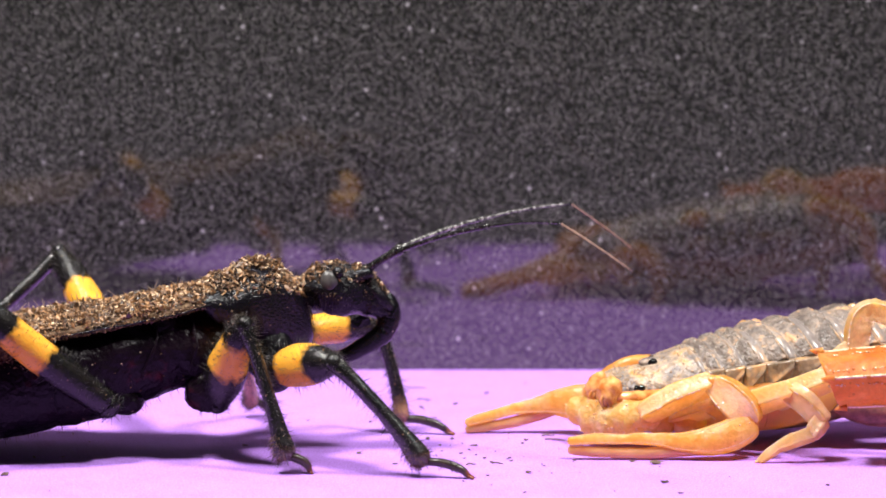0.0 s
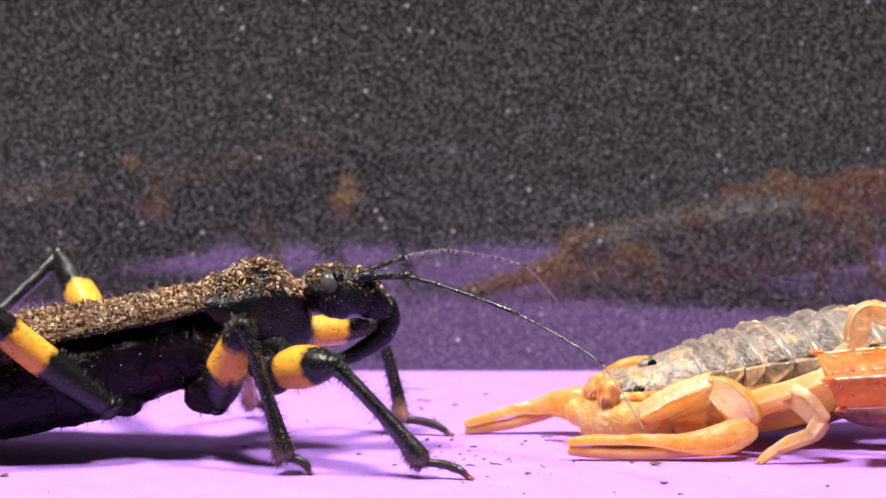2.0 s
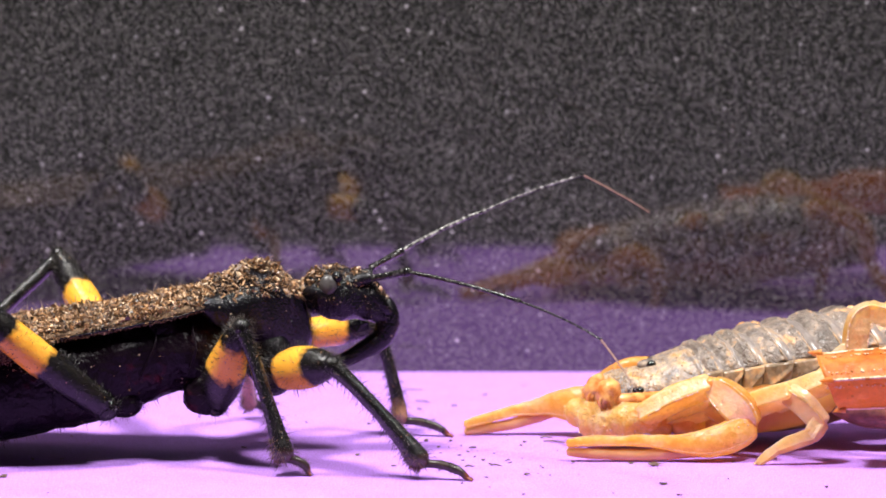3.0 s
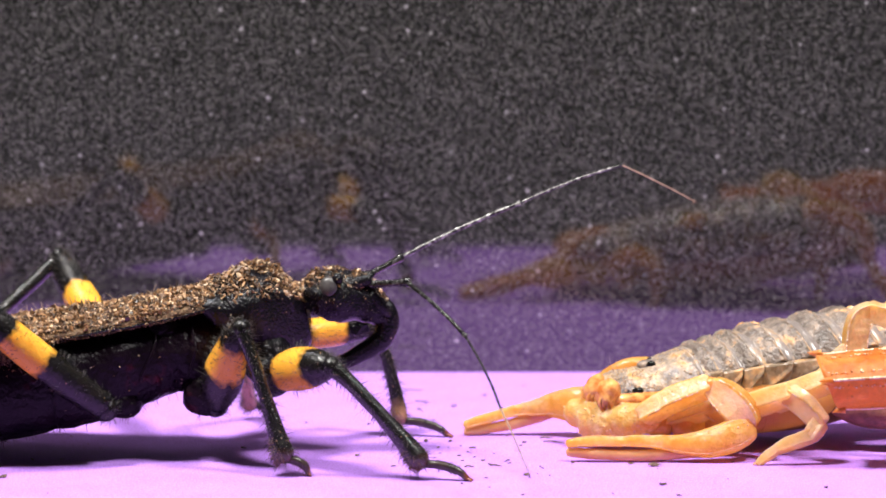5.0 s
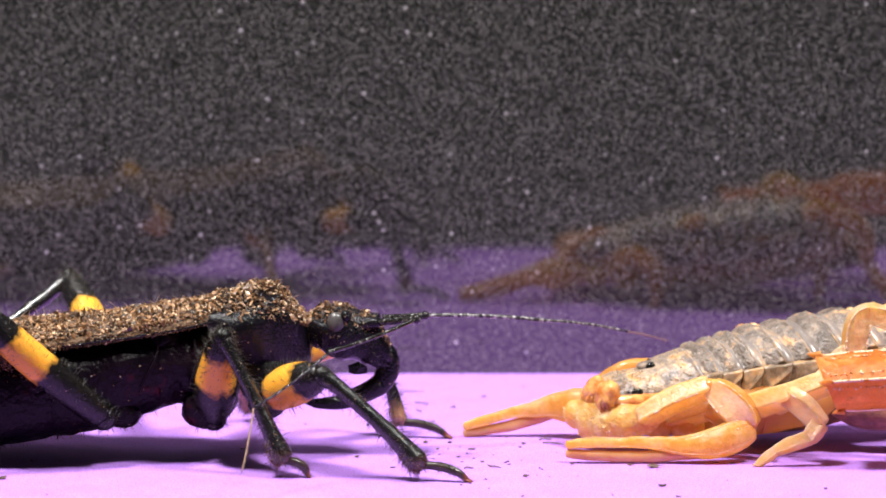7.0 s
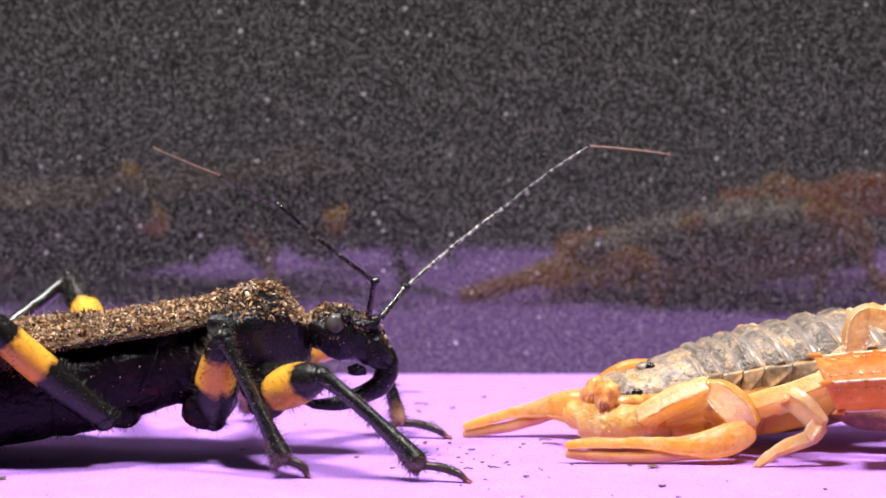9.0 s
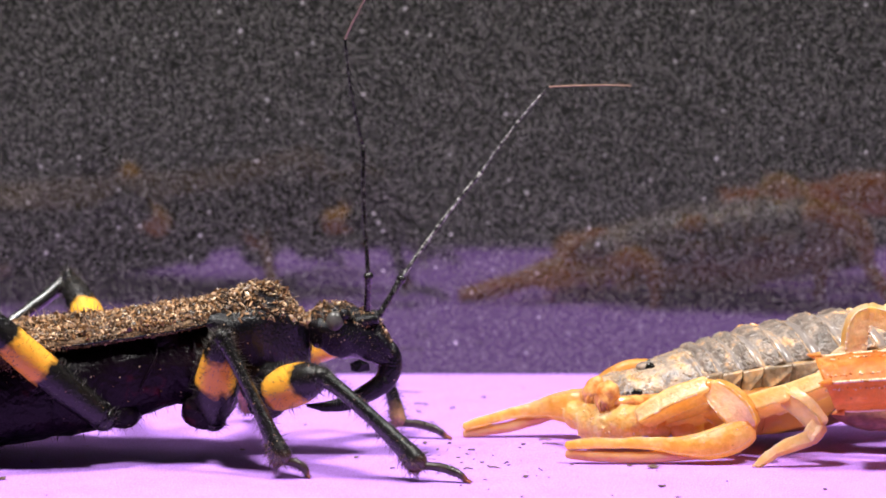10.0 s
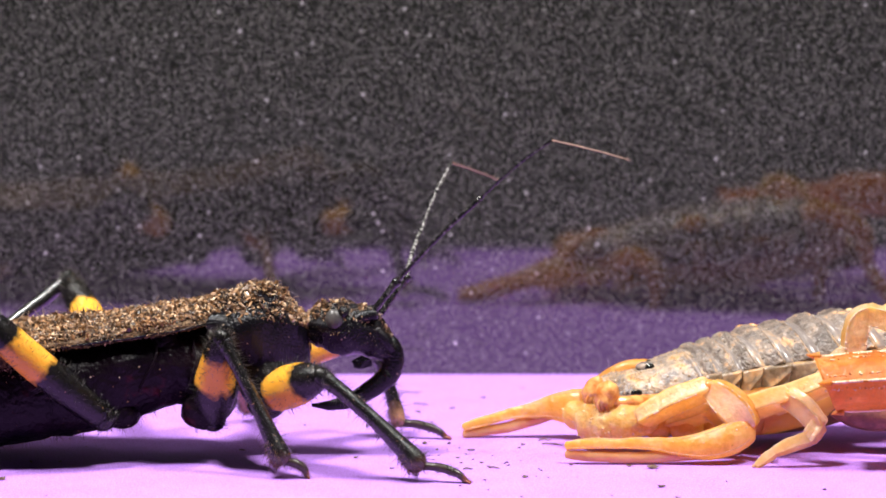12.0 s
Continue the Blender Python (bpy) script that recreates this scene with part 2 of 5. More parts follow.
CRUMB = surface("dark_soil_crumb", [(0.3, (0.08, 0.05, 0.04)), (0.7, (0.30, 0.19, 0.14))], 3.0, rough=0.7, bump=0.8, relief=0.1)


def panel_material():
    """Black plastic sheet, half mirror, with a fine grain of grey flecks."""
    m = surface("black_flecked_plastic", [(0.38, (0.0015, 0.0015, 0.0014)), (0.505, (0.0205, 0.0201, 0.0187)), (0.64, (0.112, 0.109, 0.0995))],
                5.5, rough=0.055, bump=0.0, ior=1.9, fine=(1.2, 0.25), rough_var=0.015)
    nt = m.node_tree
    b = nt.nodes["Principled BSDF"]
    tc = nt.nodes.new("ShaderNodeTexCoord")
    askew = nt.nodes.new("ShaderNodeMapping")
    askew.inputs["Rotation"].default_value = (0.7, 0.4, 0.3)
    nt.links.new(tc.outputs["Object"], askew.inputs["Vector"])
    for scale, lo, hi, share, shade in ((6500, 0.46, 0.16, 0.72, (0.40, 0.39, 0.37, 1)), (1300, 0.24, 0.08, 0.84, (0.60, 0.58, 0.58, 1)), (900, 0.34, 0.20, 0.84, (0.003, 0.003, 0.003, 1))):
        old = b.inputs["Base Color"].links[0].from_socket
        vo = nt.nodes.new("ShaderNodeTexVoronoi")
        vo.inputs["Scale"].default_value = scale
        nt.links.new(askew.outputs[0], vo.inputs["Vector"])
        near = nt.nodes.new("ShaderNodeMapRange")
        near.inputs[1].default_value, near.inputs[2].default_value = lo, hi
        nt.links.new(vo.outputs["Distance"], near.inputs[0])
        sep = nt.nodes.new("ShaderNodeSeparateColor")
        nt.links.new(vo.outputs["Color"], sep.inputs[0])
        few = nt.nodes.new("ShaderNodeMapRange")
        few.inputs[1].default_value, few.inputs[2].default_value = share, 1.0
        few.inputs[4].default_value = 0.8
        nt.links.new(sep.outputs[0], few.inputs[0])
        fleck = nt.nodes.new("ShaderNodeMath")
        fleck.operation = "MULTIPLY"
        nt.links.new(near.outputs[0], fleck.inputs[0])
        nt.links.new(few.outputs[0], fleck.inputs[1])
        mix = nt.nodes.new("ShaderNodeMix")
        mix.data_type = "RGBA"
        nt.links.new(fleck.outputs[0], mix.inputs[0])
        nt.links.new(old, mix.inputs[6])
        mix.inputs[7].default_value = shade
        nt.links.new(mix.outputs[2], b.inputs["Base Color"])
    return m


PANEL = panel_material()


# ---- mesh helpers (all in mm, turned to metres when linked) ----
def part(name, bm, material, parent=None, label="", smooth=True):
    mesh = bpy.data.meshes.new(name)
    bmesh.ops.recalc_face_normals(bm, faces=bm.faces)
    for f in bm.faces:
        f.smooth = smooth
    bm.transform(Matrix.Scale(MM, 4))
    bm.to_mesh(mesh)
    bm.free()
    for m in (material if isinstance(material, (list, tuple)) else [material]):
        mesh.materials.append(m)
    ob = new(name, mesh)
    if parent:
        ob.parent = parent
    if label:
        ob["label"] = label
    return ob


def thing(name, label, category, group=""):
    return tagged(new(name), label, category, group)


def spline(rows, steps):
    """Catmull-Rom through rows of numbers."""
    rows = [np.array(r, float) for r in rows]
    ext = [2 * rows[0] - rows[1], *rows, 2 * rows[-1] - rows[-2]]
    out = []
    for i in range(1, len(ext) - 2):
        a, b, c, d = ext[i - 1:i + 3]
        for k in range(steps):
            t = k / steps
            out.append(0.5 * (2 * b + (c - a) * t + (2 * a - 5 * b + 4 * c - d) * t * t + (3 * b - a - 3 * c + d) * t ** 3))
    out.append(rows[-1])
    return out


def rings(bm, loops, cap=True):
    made = [[bm.verts.new(p) for p in loop] for loop in loops]
    n = len(made[0])
    for a, b in zip(made, made[1:]):
        for i in range(n):
            bm.faces.new((a[i], a[(i + 1) % n], b[(i + 1) % n], b[i]))
    if cap:
        bm.faces.new(made[0][::-1])
        bm.faces.new(made[-1])
    return made


def loft_point(s, th):
    x, y, z, wy, up, dn, e, *slant = s
    c, sn = math.cos(th), math.sin(th)
    dy, dz = wy * math.copysign(abs(c) ** e, c), (up if sn > 0 else dn) * math.copysign(abs(sn) ** e, sn)
    if slant:
        x -= slant[0] * dy + slant[1] * dz
    return Vector((x, y + dy, z + dz))


def loft(bm, secs, n=28, steps=5, rough=0.0, freq=1.0):
    """A body along x. Sections: x, y, z, half width, height above, height below, squareness (1 round, under 1 boxy),
    and, where the rings stand askew, their slant over width and height."""
    fine = spline(secs, steps)
    loops = []
    for s in fine:
        loop = [loft_point(s, 2 * math.pi * k / n) for k in range(n)]
        if rough:
            loop = [p + Vector(noise.noise_vector(p * freq)) * rough for p in loop]
        loops.append(loop)
    rings(bm, loops)
    return fine


def profile(n, box):
    """A unit cross-section: round or, for a small box, four flat faces with narrow worn edges."""
    if box >= 0.7:
        out = []
        for k in range(n):
            a, b = math.cos(2 * math.pi * k / n), math.sin(2 * math.pi * k / n)
            out.append((math.copysign(abs(a) ** box, a), math.copysign(abs(b) ** box, b)))
        return out
    corner = [(0.81, -0.3), (0.81, 0.3), (0.85, 0.55), (0.93, 0.74), (0.92, 0.86), (0.86, 0.92), (0.74, 0.93), (0.55, 0.85)]
    return [(a * c - b * d, a * d + b * c) for c, d in ((1, 0), (0, 1), (-1, 0), (0, -1)) for a, b in corner]


def tube(bm, pts, radii, n=10, steps=4, flat=1.0, ref=(0, 1, 0), rough=0.0, freq=1.5, box=1.0, spin=0.0, blunt=False):
    """A tapering round limb along a curved line; flat squeezes it along ref."""
    rows = spline([(*p, r) for p, r in zip(pts, radii)], steps)
    loops = []
    for i, row in enumerate(rows):
        a, b = rows[max(0, i - 1)][:3], rows[min(len(rows) - 1, i + 1)][:3]
        d = Vector(b - a).normalized()
        u = Vector(ref)
        u = (u - d * u.dot(d))
        u = u.normalized() if u.length > 1e-4 else d.orthogonal().normalized()
        w = d.cross(u)
        c, r = Vector(row[:3]), max(row[3], 0.01)
        loop = []
        for a, b in profile(n, box):
            a, b = a * math.cos(spin) - b * math.sin(spin), a * math.sin(spin) + b * math.cos(spin)
            loop.append(c + u * (r * flat * a) + w * (r * b))
        if rough:
            loop = [p + Vector(noise.noise_vector(p * freq)) * rough for p in loop]
        loops.append(loop)
    if blunt:
        for end, step in ((0, 1), (-1, -2)):
            c, nxt, r = Vector(rows[end][:3]), Vector(rows[step][:3]), max(rows[end][3], 0.01)
            d = (c - nxt).normalized()
            caps = [[c + d * (r * out) + (p - c) * k for p in loops[end]] for k, out in ((0.85, 0.28), (0.5, 0.45), (0.15, 0.52))]
            loops = caps[::-1] + loops if end == 0 else loops + caps
    rings(bm, loops)
    return rows


def ball(bm, c, r, seg=16, ring=10, squash=(1, 1, 1), turn=None):
    m = Matrix.Translation(c) @ (turn or Matrix()) @ Matrix.Diagonal((r * squash[0], r * squash[1], r * squash[2], 1))
    bmesh.ops.create_uvsphere(bm, u_segments=seg, v_segments=ring, radius=1, matrix=m)


BEAD = [Vector((x, y, z)).normalized() for x, y, z in ((0, 1, 1.618), (0, -1, 1.618), (0, 1, -1.618), (0, -1, -1.618), (1, 1.618, 0), (-1, 1.618, 0),
                                                      (1, -1.618, 0), (-1, -1.618, 0), (1.618, 0, 1), (-1.618, 0, 1), (1.618, 0, -1), (-1.618, 0, -1))]
BEAD_TRIS = [(a, b, c) for a in range(12) for b in range(a + 1, 12) for c in range(b + 1, 12)
             if all((BEAD[p] - BEAD[q]).length < 1.2 for p, q in ((a, b), (b, c), (a, c)))]


def bead(bm, c, r, slot=0):
    """A granule: twelve corners, twenty faces."""
    v = [bm.verts.new(Vector(c) + q * r) for q in BEAD]
    for t in BEAD_TRIS:
        bm.faces.new([v[i] for i in t]).material_index = slot


def hairs(bm, count, length, r=0.018, lean=0.5, skip=None, along=(1, 0, 0), droop=0.0, slot=0):
    """Bristles on the faces already in bm, leaning along the limb."""
    bm.faces.ensure_lookup_table()
    faces = [f for f in bm.faces if len(f.verts) == 4]
    rng = random.Random(len(faces) + count)
    spots = []
    for _ in range(count):
        f = rng.choice(faces)
        v = f.verts
        a, b = rng.random(), rng.random()
        p = v[0].co.lerp(v[1].co, a).lerp(v[3].co.lerp(v[2].co, a), b)
        f.normal_update()
        if skip and skip(p):
            continue
        spots.append((p, f.normal.copy()))
    mid = sum((v.co for v in bm.verts), Vector()) / max(1, len(bm.verts))
    ax = Vector(along).normalized()
    for p, nrm in spots:
        away = p - mid
        away -= ax * away.dot(ax)
        if nrm.dot(away) < 0:
            nrm = -nrm
        d = (nrm + ax * lean * rng.uniform(0.3, 1.4) + Vector((rng.uniform(-.3, .3), rng.uniform(-.3, .3), rng.uniform(-.3, .3) - droop))).normalized()
        u = d.orthogonal().normalized()
        w = d.cross(u)
        base = [bm.verts.new(p + (u * math.cos(q) + w * math.sin(q)) * r) for q in (0, 2.09, 4.19)]
        tip = bm.verts.new(p + d * length * rng.uniform(0.5, 1.3))
        for i in range(3):
            bm.faces.new((base[i], base[(i + 1) % 3], tip)).material_index = slot


def grains(name, spots, material, parent, label=""):
    """Loose grains of soil, one uneven lump at each (place, size), joined into one part."""
    rng = random.Random(len(spots))
    bm = bmesh.new()
    bmesh.ops.create_icosphere(bm, subdivisions=1, radius=0.5)
    lump, tris = [v.co.copy() for v in bm.verts], [tuple(v.index for v in f.verts) for f in bm.faces]
    bm.free()
    verts, faces = [], []
    for p, s in spots:
        turn = Euler((rng.uniform(0, 6.3), rng.uniform(0, 6.3), rng.uniform(0, 6.3))).to_matrix()
        sx, sy, sz = rng.uniform(0.6, 1.7), rng.uniform(0.4, 1.0), rng.uniform(0.15, 0.6)
        if rng.random() < 0.6:
            turn = Euler((rng.gauss(0, 0.6), rng.gauss(0, 0.6), rng.uniform(0, 6.3))).to_matrix()
        long = rng.random() < 0.018
        if long:
            turn = Euler((0, rng.gauss(0, 0.3), rng.uniform(0, 6.3))).to_matrix()
        if long:
            sx, sy, sz = rng.uniform(2, 4), 0.35, 0.3
        k = len(verts)
        for q in lump:
            q = Vector((q.x * sx, q.y * sy, q.z * sz)) * rng.uniform(0.5, 1.35)
            verts.append((Vector(p) + turn @ q * s) * MM)
        faces += [tuple(k + i for i in f) for f in tris]
    mesh = bpy.data.meshes.new(name)
    mesh.from_pydata(verts, [], faces)
    mesh.materials.append(material)
    ob = new(name, mesh)
    if parent:
        ob.parent = parent
    tagged(ob, label, kind="stuff")
    return ob


def slab(name, lo, hi, material, bevel=0.0):
    bm = bmesh.new()
    bmesh.ops.create_cube(bm, size=1)
    for v in bm.verts:
        v.co = Vector([(a + b) / 2 + c * (b - a) for a, b, c in zip(lo, hi, v.co)])
    if bevel:
        bmesh.ops.bevel(bm, geom=bm.edges[:], offset=bevel, segments=2, affect="EDGES")
    return part(name, bm, material, smooth=False)


# ---- the setting ----
tagged(slab("floor", (-130, -18.0, -0.25), (130, WALL_Y + 0.01, 0.0), PAPER), "sheet of bright purple paper lying on a dark table", "paper", kind="structure")
tagged(slab("ground", (-450, -500, -30), (450, 400, -0.27), TABLE), "dark tabletop under the purple paper", "table", kind="structure")


def black_panel():
    bm = bmesh.new()
    bmesh.ops.create_cube(bm, size=1)
    for v in bm.verts:
        v.co = Vector((v.co.x * 300, v.co.y * 3 + 1.5, v.co.z * 160 + 79.75))
    ob = part("backdrop", bm, PANEL, smooth=False)
    ob.matrix_world = pose(0, WALL_Y * MM, 0, LEAN, 0, 0)
    tagged(ob, "glossy black flecked plastic panel mirroring the paper", "panel", kind="structure")


black_panel()
for nm, lo, hi in (("wall_north", (-450, 400, -30), (450, 420, 500)), ("wall_south", (-450, -520, -30), (450, -500, 500)),
                   ("wall_east", (450, -520, -30), (470, 420, 500)), ("wall_west", (-470, -520, -30), (-450, 420, 500)),
                   ("ceiling", (-470, -520, 500), (470, 420, 520))):
    tagged(slab(nm, lo, hi, ROOM), "dim grey painted room surface", "ceiling" if nm == "ceiling" else "wall", kind="structure")


# ---- the assassin bug ----
bug = thing("assassin_bug", "black assassin bug with yellow-banded legs and soil-crusted back", "insect")

BODY = [(-47, 0, 6.0, 2.0, 1.2, 1.2, 1), (-44, 0, 5.7, 5.0, 2.2, 3.0, .9), (-38, 0, 5.5, 6.3, 2.4, 4.4, .85), (-31, 0, 5.6, 6.3, 2.4, 4.6, .8),
        (-27, 0, 6.0, 6.0, 2.4, 4.4, .8), (-23.3, 0, 6.5, 5.2, 2.4, 4.4, .82), (-21, 0, 7.0, 4.6, 2.2, 4.0, .85),
        (-18.4, 0, 7.4, 4.3, 2.3, 3.6, .9), (-16.2, 0, 7.6, 4.0, 2.3, 3.5, .95), (-14.4, 0, 7.8, 3.0, 1.8, 2.6, 1)]
WINGS = [(-48, 0, 7.9, 2.5, .25, .2, .7), (-44, 0, 8.0, 5.2, .4, .25, .6), (-38, 0, 8.1, 6.6, .65, .5, .7), (-31, 0, 8.2, 6.7, .7, .7, .75), (-27, 0, 8.6, 6.2, .7, .55, .7),
         (-23.3, 0, 8.95, 5.3, .7, .45, .65), (-21, 0, 9.25, 4.8, .75, .4, .65), (-18.4, 0, 9.6, 4.5, .9, .4, .7), (-15.6, 0, 10.2, 4.3, .8, .4, .75)]
PRONOTUM = [(-16.6, 0, 10.2, 4.2, .5, .5, .8), (-15.6, 0, 10.0, 4.4, 1.25, 1.8, .85), (-14, 0, 9.9, 4.4, 1.9, 3.5, .95), (-12.6, 0, 9.8, 4.2, 2.35, 4.5, 1),
            (-11.6, 0, 9.7, 3.5, 2.35, 4.9, 1), (-10.8, 0, 9.6, 2.9, 1.85, 4.8, 1), (-10.1, 0, 9.5, 2.3, 1.0, 4.5, 1), (-9.5, 0, 9.3, 1.5, .6, 3.8, 1), (-9.1, 0, 9.0, .8, .4, 2.4, 1)]
HEAD = [(-9.9, 0, 9.2, .8, .6, .8, 1), (-9.3, 0, 9.15, 1.0, .8, 1.0, .95), (-8.7, 0, 9.1, 1.4, 1.25, 1.5, .95), (-7.9, 0, 9.0, 1.75, 1.55, 1.75, .95), (-7.0, 0, 8.85, 1.85, 1.75, 1.95, 1),
        (-5.9, 0, 8.6, 1.55, 1.75, 1.95, 1), (-5.0, 0, 8.15, 1.35, 1.85, 1.7, 1), (-4.3, 0, 7.6, 1.15, 1.75, 1.4, 1), (-3.75, 0, 7.1, .9, 1.3, 1.0, 1), (-3.4, 0, 6.9, .35, .5, .4, 1)]


def dorsum(fine, count, size, spread=1.0, lo=0.0, x_from=-99):
    """Places on the upper side of a lofted body, thick in some patches and thin in others."""
    rng = random.Random(count)
    rows = [s for s in fine if s[0] > x_from]
    out = []
    while len(out) < count:
        i = rng.uniform(0, len(rows) - 1.001)
        k = int(i)
        s = rows[k] + (rows[k + 1] - rows[k]) * (i - k)
        th = math.acos(rng.uniform(-spread, spread))
        p = loft_point(s, th)
        heap = noise.noise(p * 0.8) + 0.5 * noise.noise(p * 2.1)
        if math.sin(th) < lo or heap < -0.42 + 0.2 * rng.random():
            continue
        g = size * rng.choice((0.35, 0.45, 0.6, 0.7, 0.8, 1.0, 1.1, 1.6, 2.6)) * rng.uniform(0.7, 1.2)
        if rng.random() < 0.012:
            g = size * rng.uniform(1.9, 2.6)
        out.append((p + Vector((0, 0, 0.2 * g + rng.random() * max(0.0, 0.12 + 0.35 * heap))), g))
    return out


def bug_body():
    bm = bmesh.new()
    loft(bm, BODY, n=32, steps=6, rough=0.12, freq=0.7)
    # raised rims of the belly plates
    for x in (-42, -38.5, -34.5, -30.5, -26.8):
        s = min(spline(BODY, 12), key=lambda r: abs(r[0] - x))
        pts = [loft_point(s, th) * 1.0 for th in np.linspace(math.pi * 1.03, math.pi * 1.97, 16)]
        tube(bm, pts, [0.07] * 16, n=6, steps=1, ref=(1, 0, 0))
    # thorax side plates
    for x, z, r in ((-20.6, 6.8, 2.0), (-17.6, 7.0, 1.9), (-18.8, 8.4, 1.4)):
        for side in (-1, 1):
            ball(bm, (x, side * 3.4, z), r, squash=(0.75, 0.5, 1.15), turn=Matrix.Rotation(-0.5, 4, "Y"))
    # hip sockets
    for x, z, y in ((-22.4, 3.7, 3.0), (-16.3, 3.9, 2.6)):
        for side in (-1, 1):
            ball(bm, (x, side * y, z), 1.35, squash=(1.25, 0.9, 0.85), turn=Matrix.Rotation(0.35, 4, "Y"))
    for side in (-1, 1):      # the heavy middle hips and seams between the side plates
        ball(bm, (-16.0, side * 3.2, 4.2), 1.6, squash=(1.3, 0.85, 0.95), turn=Matrix.Rotation(-0.6, 4, "Y"))
        for x0, x1 in ((-19.6, -20.8), (-16.9, -17.6), (-22.6, -24.2)):
            tube(bm, [(x0, side * 4.0, 8.9), ((x0 + x1) / 2 + .4, side * 4.75, 7.2), (x1, side * 4.2, 5.2)], [.05, .10, .06], n=8)
    for v in bm.verts:
        v.co += Vector(noise.noise_vector(v.co * 0.8)) * 0.2 + Vector(noise.noise_vector(v.co * 2.3)) * 0.09
    hairs(bm, 2600, 0.6, lean=0.2, skip=lambda p: p.z > 4.6, droop=0.5)
    body = part("body", bm, ABDOMEN, bug, "glossy black body with dark red belly")
    bm = bmesh.new()
    fine = loft(bm, WINGS, n=40, steps=6, rough=0.10, freq=0.9)
    for k in (1.02,):      # a glossy vein along the folded rims
        for side in (-1, 1):
            line = [loft_point(q, math.pi * (k if side < 0 else 1 - k)) + Vector((0, side * .04, 0)) + Vector(noise.noise_vector(Vector(q[:3]) * .7)) * .16 for q in fine[::2]]
            before = len(bm.faces)
            tube(bm, line, [.05 + .08 * abs(noise.noise(p * .9)) for p in line], n=8, steps=1, rough=.03)
            bm.faces.ensure_lookup_table()
            for f in bm.faces[before:]:
                f.material_index = 1
    wings = part("wing_cover", bm, [DUST, CUTICLE], bug, "folded flat wings under a crust of brown soil")
    for f in wings.data.polygons:
        if f.normal.z < 0.12:
            f.material_index = 1
    rng, flank = random.Random(3), []
    rows = spline(BODY, 8)
    for _ in range(330):
        k = rng.randrange(len(rows) - 1)
        row = rows[k] + (rows[k + 1] - rows[k]) * rng.random()
        flank.append((loft_point(row, -math.pi / 2 + rng.choice((-1, 1)) * rng.uniform(0.5, 1.6)), rng.uniform(.06, .16)))
    grains("soil_speck", flank, GRAIN, body, "scattered specks of soil")
    edge = []
    for _ in range(2600):
        span = [q for q in fine if -36 < q[0] < -16]
        k = rng.randrange(len(span) - 1)
        row = span[k] + (span[k + 1] - span[k]) * rng.random()
        edge.append((loft_point(row, math.pi * rng.uniform(0.96, 1.1)) + Vector((0, rng.uniform(-.1, .1), rng.uniform(-.15, .1))), rng.uniform(.05, .15)))
    shelf = [q for q in fine if -36 < q[0] < -27.5]
    for _ in range(2600):      # soil that slid over the rim further back
        row = rng.choice(shelf)
        edge.append((loft_point(row, math.pi * 1.02) + Vector((rng.uniform(-.4, .4), rng.uniform(-.12, .25), -abs(rng.gauss(0, .55)))), rng.uniform(.06, .2)))
    grains("soil_crust", dorsum(fine, 24000, 0.155, x_from=-36) + edge, GRAIN, wings, "brown and tan soil grains")
    bm = bmesh.new()
    rng = random.Random(21)
    for _ in range(110):
        row = rng.choice([q for q in fine if -34 < q[0] < -16])
        p = loft_point(row, rng.uniform(.3, 2.9)) + Vector((0, 0, .1))
        d = Vector((rng.uniform(-1, 1), rng.uniform(-.6, .6), rng.uniform(.1, .9))).normalized() * rng.uniform(.4, 1.1)
        tube(bm, [p, p + d * .5 + Vector((0, 0, .06)), p + d], [.035, .03, .012], n=5, steps=2)
    part("fibre", bm, CRUMB, wings, "short brown plant fibres caught in the soil crust")
    return body


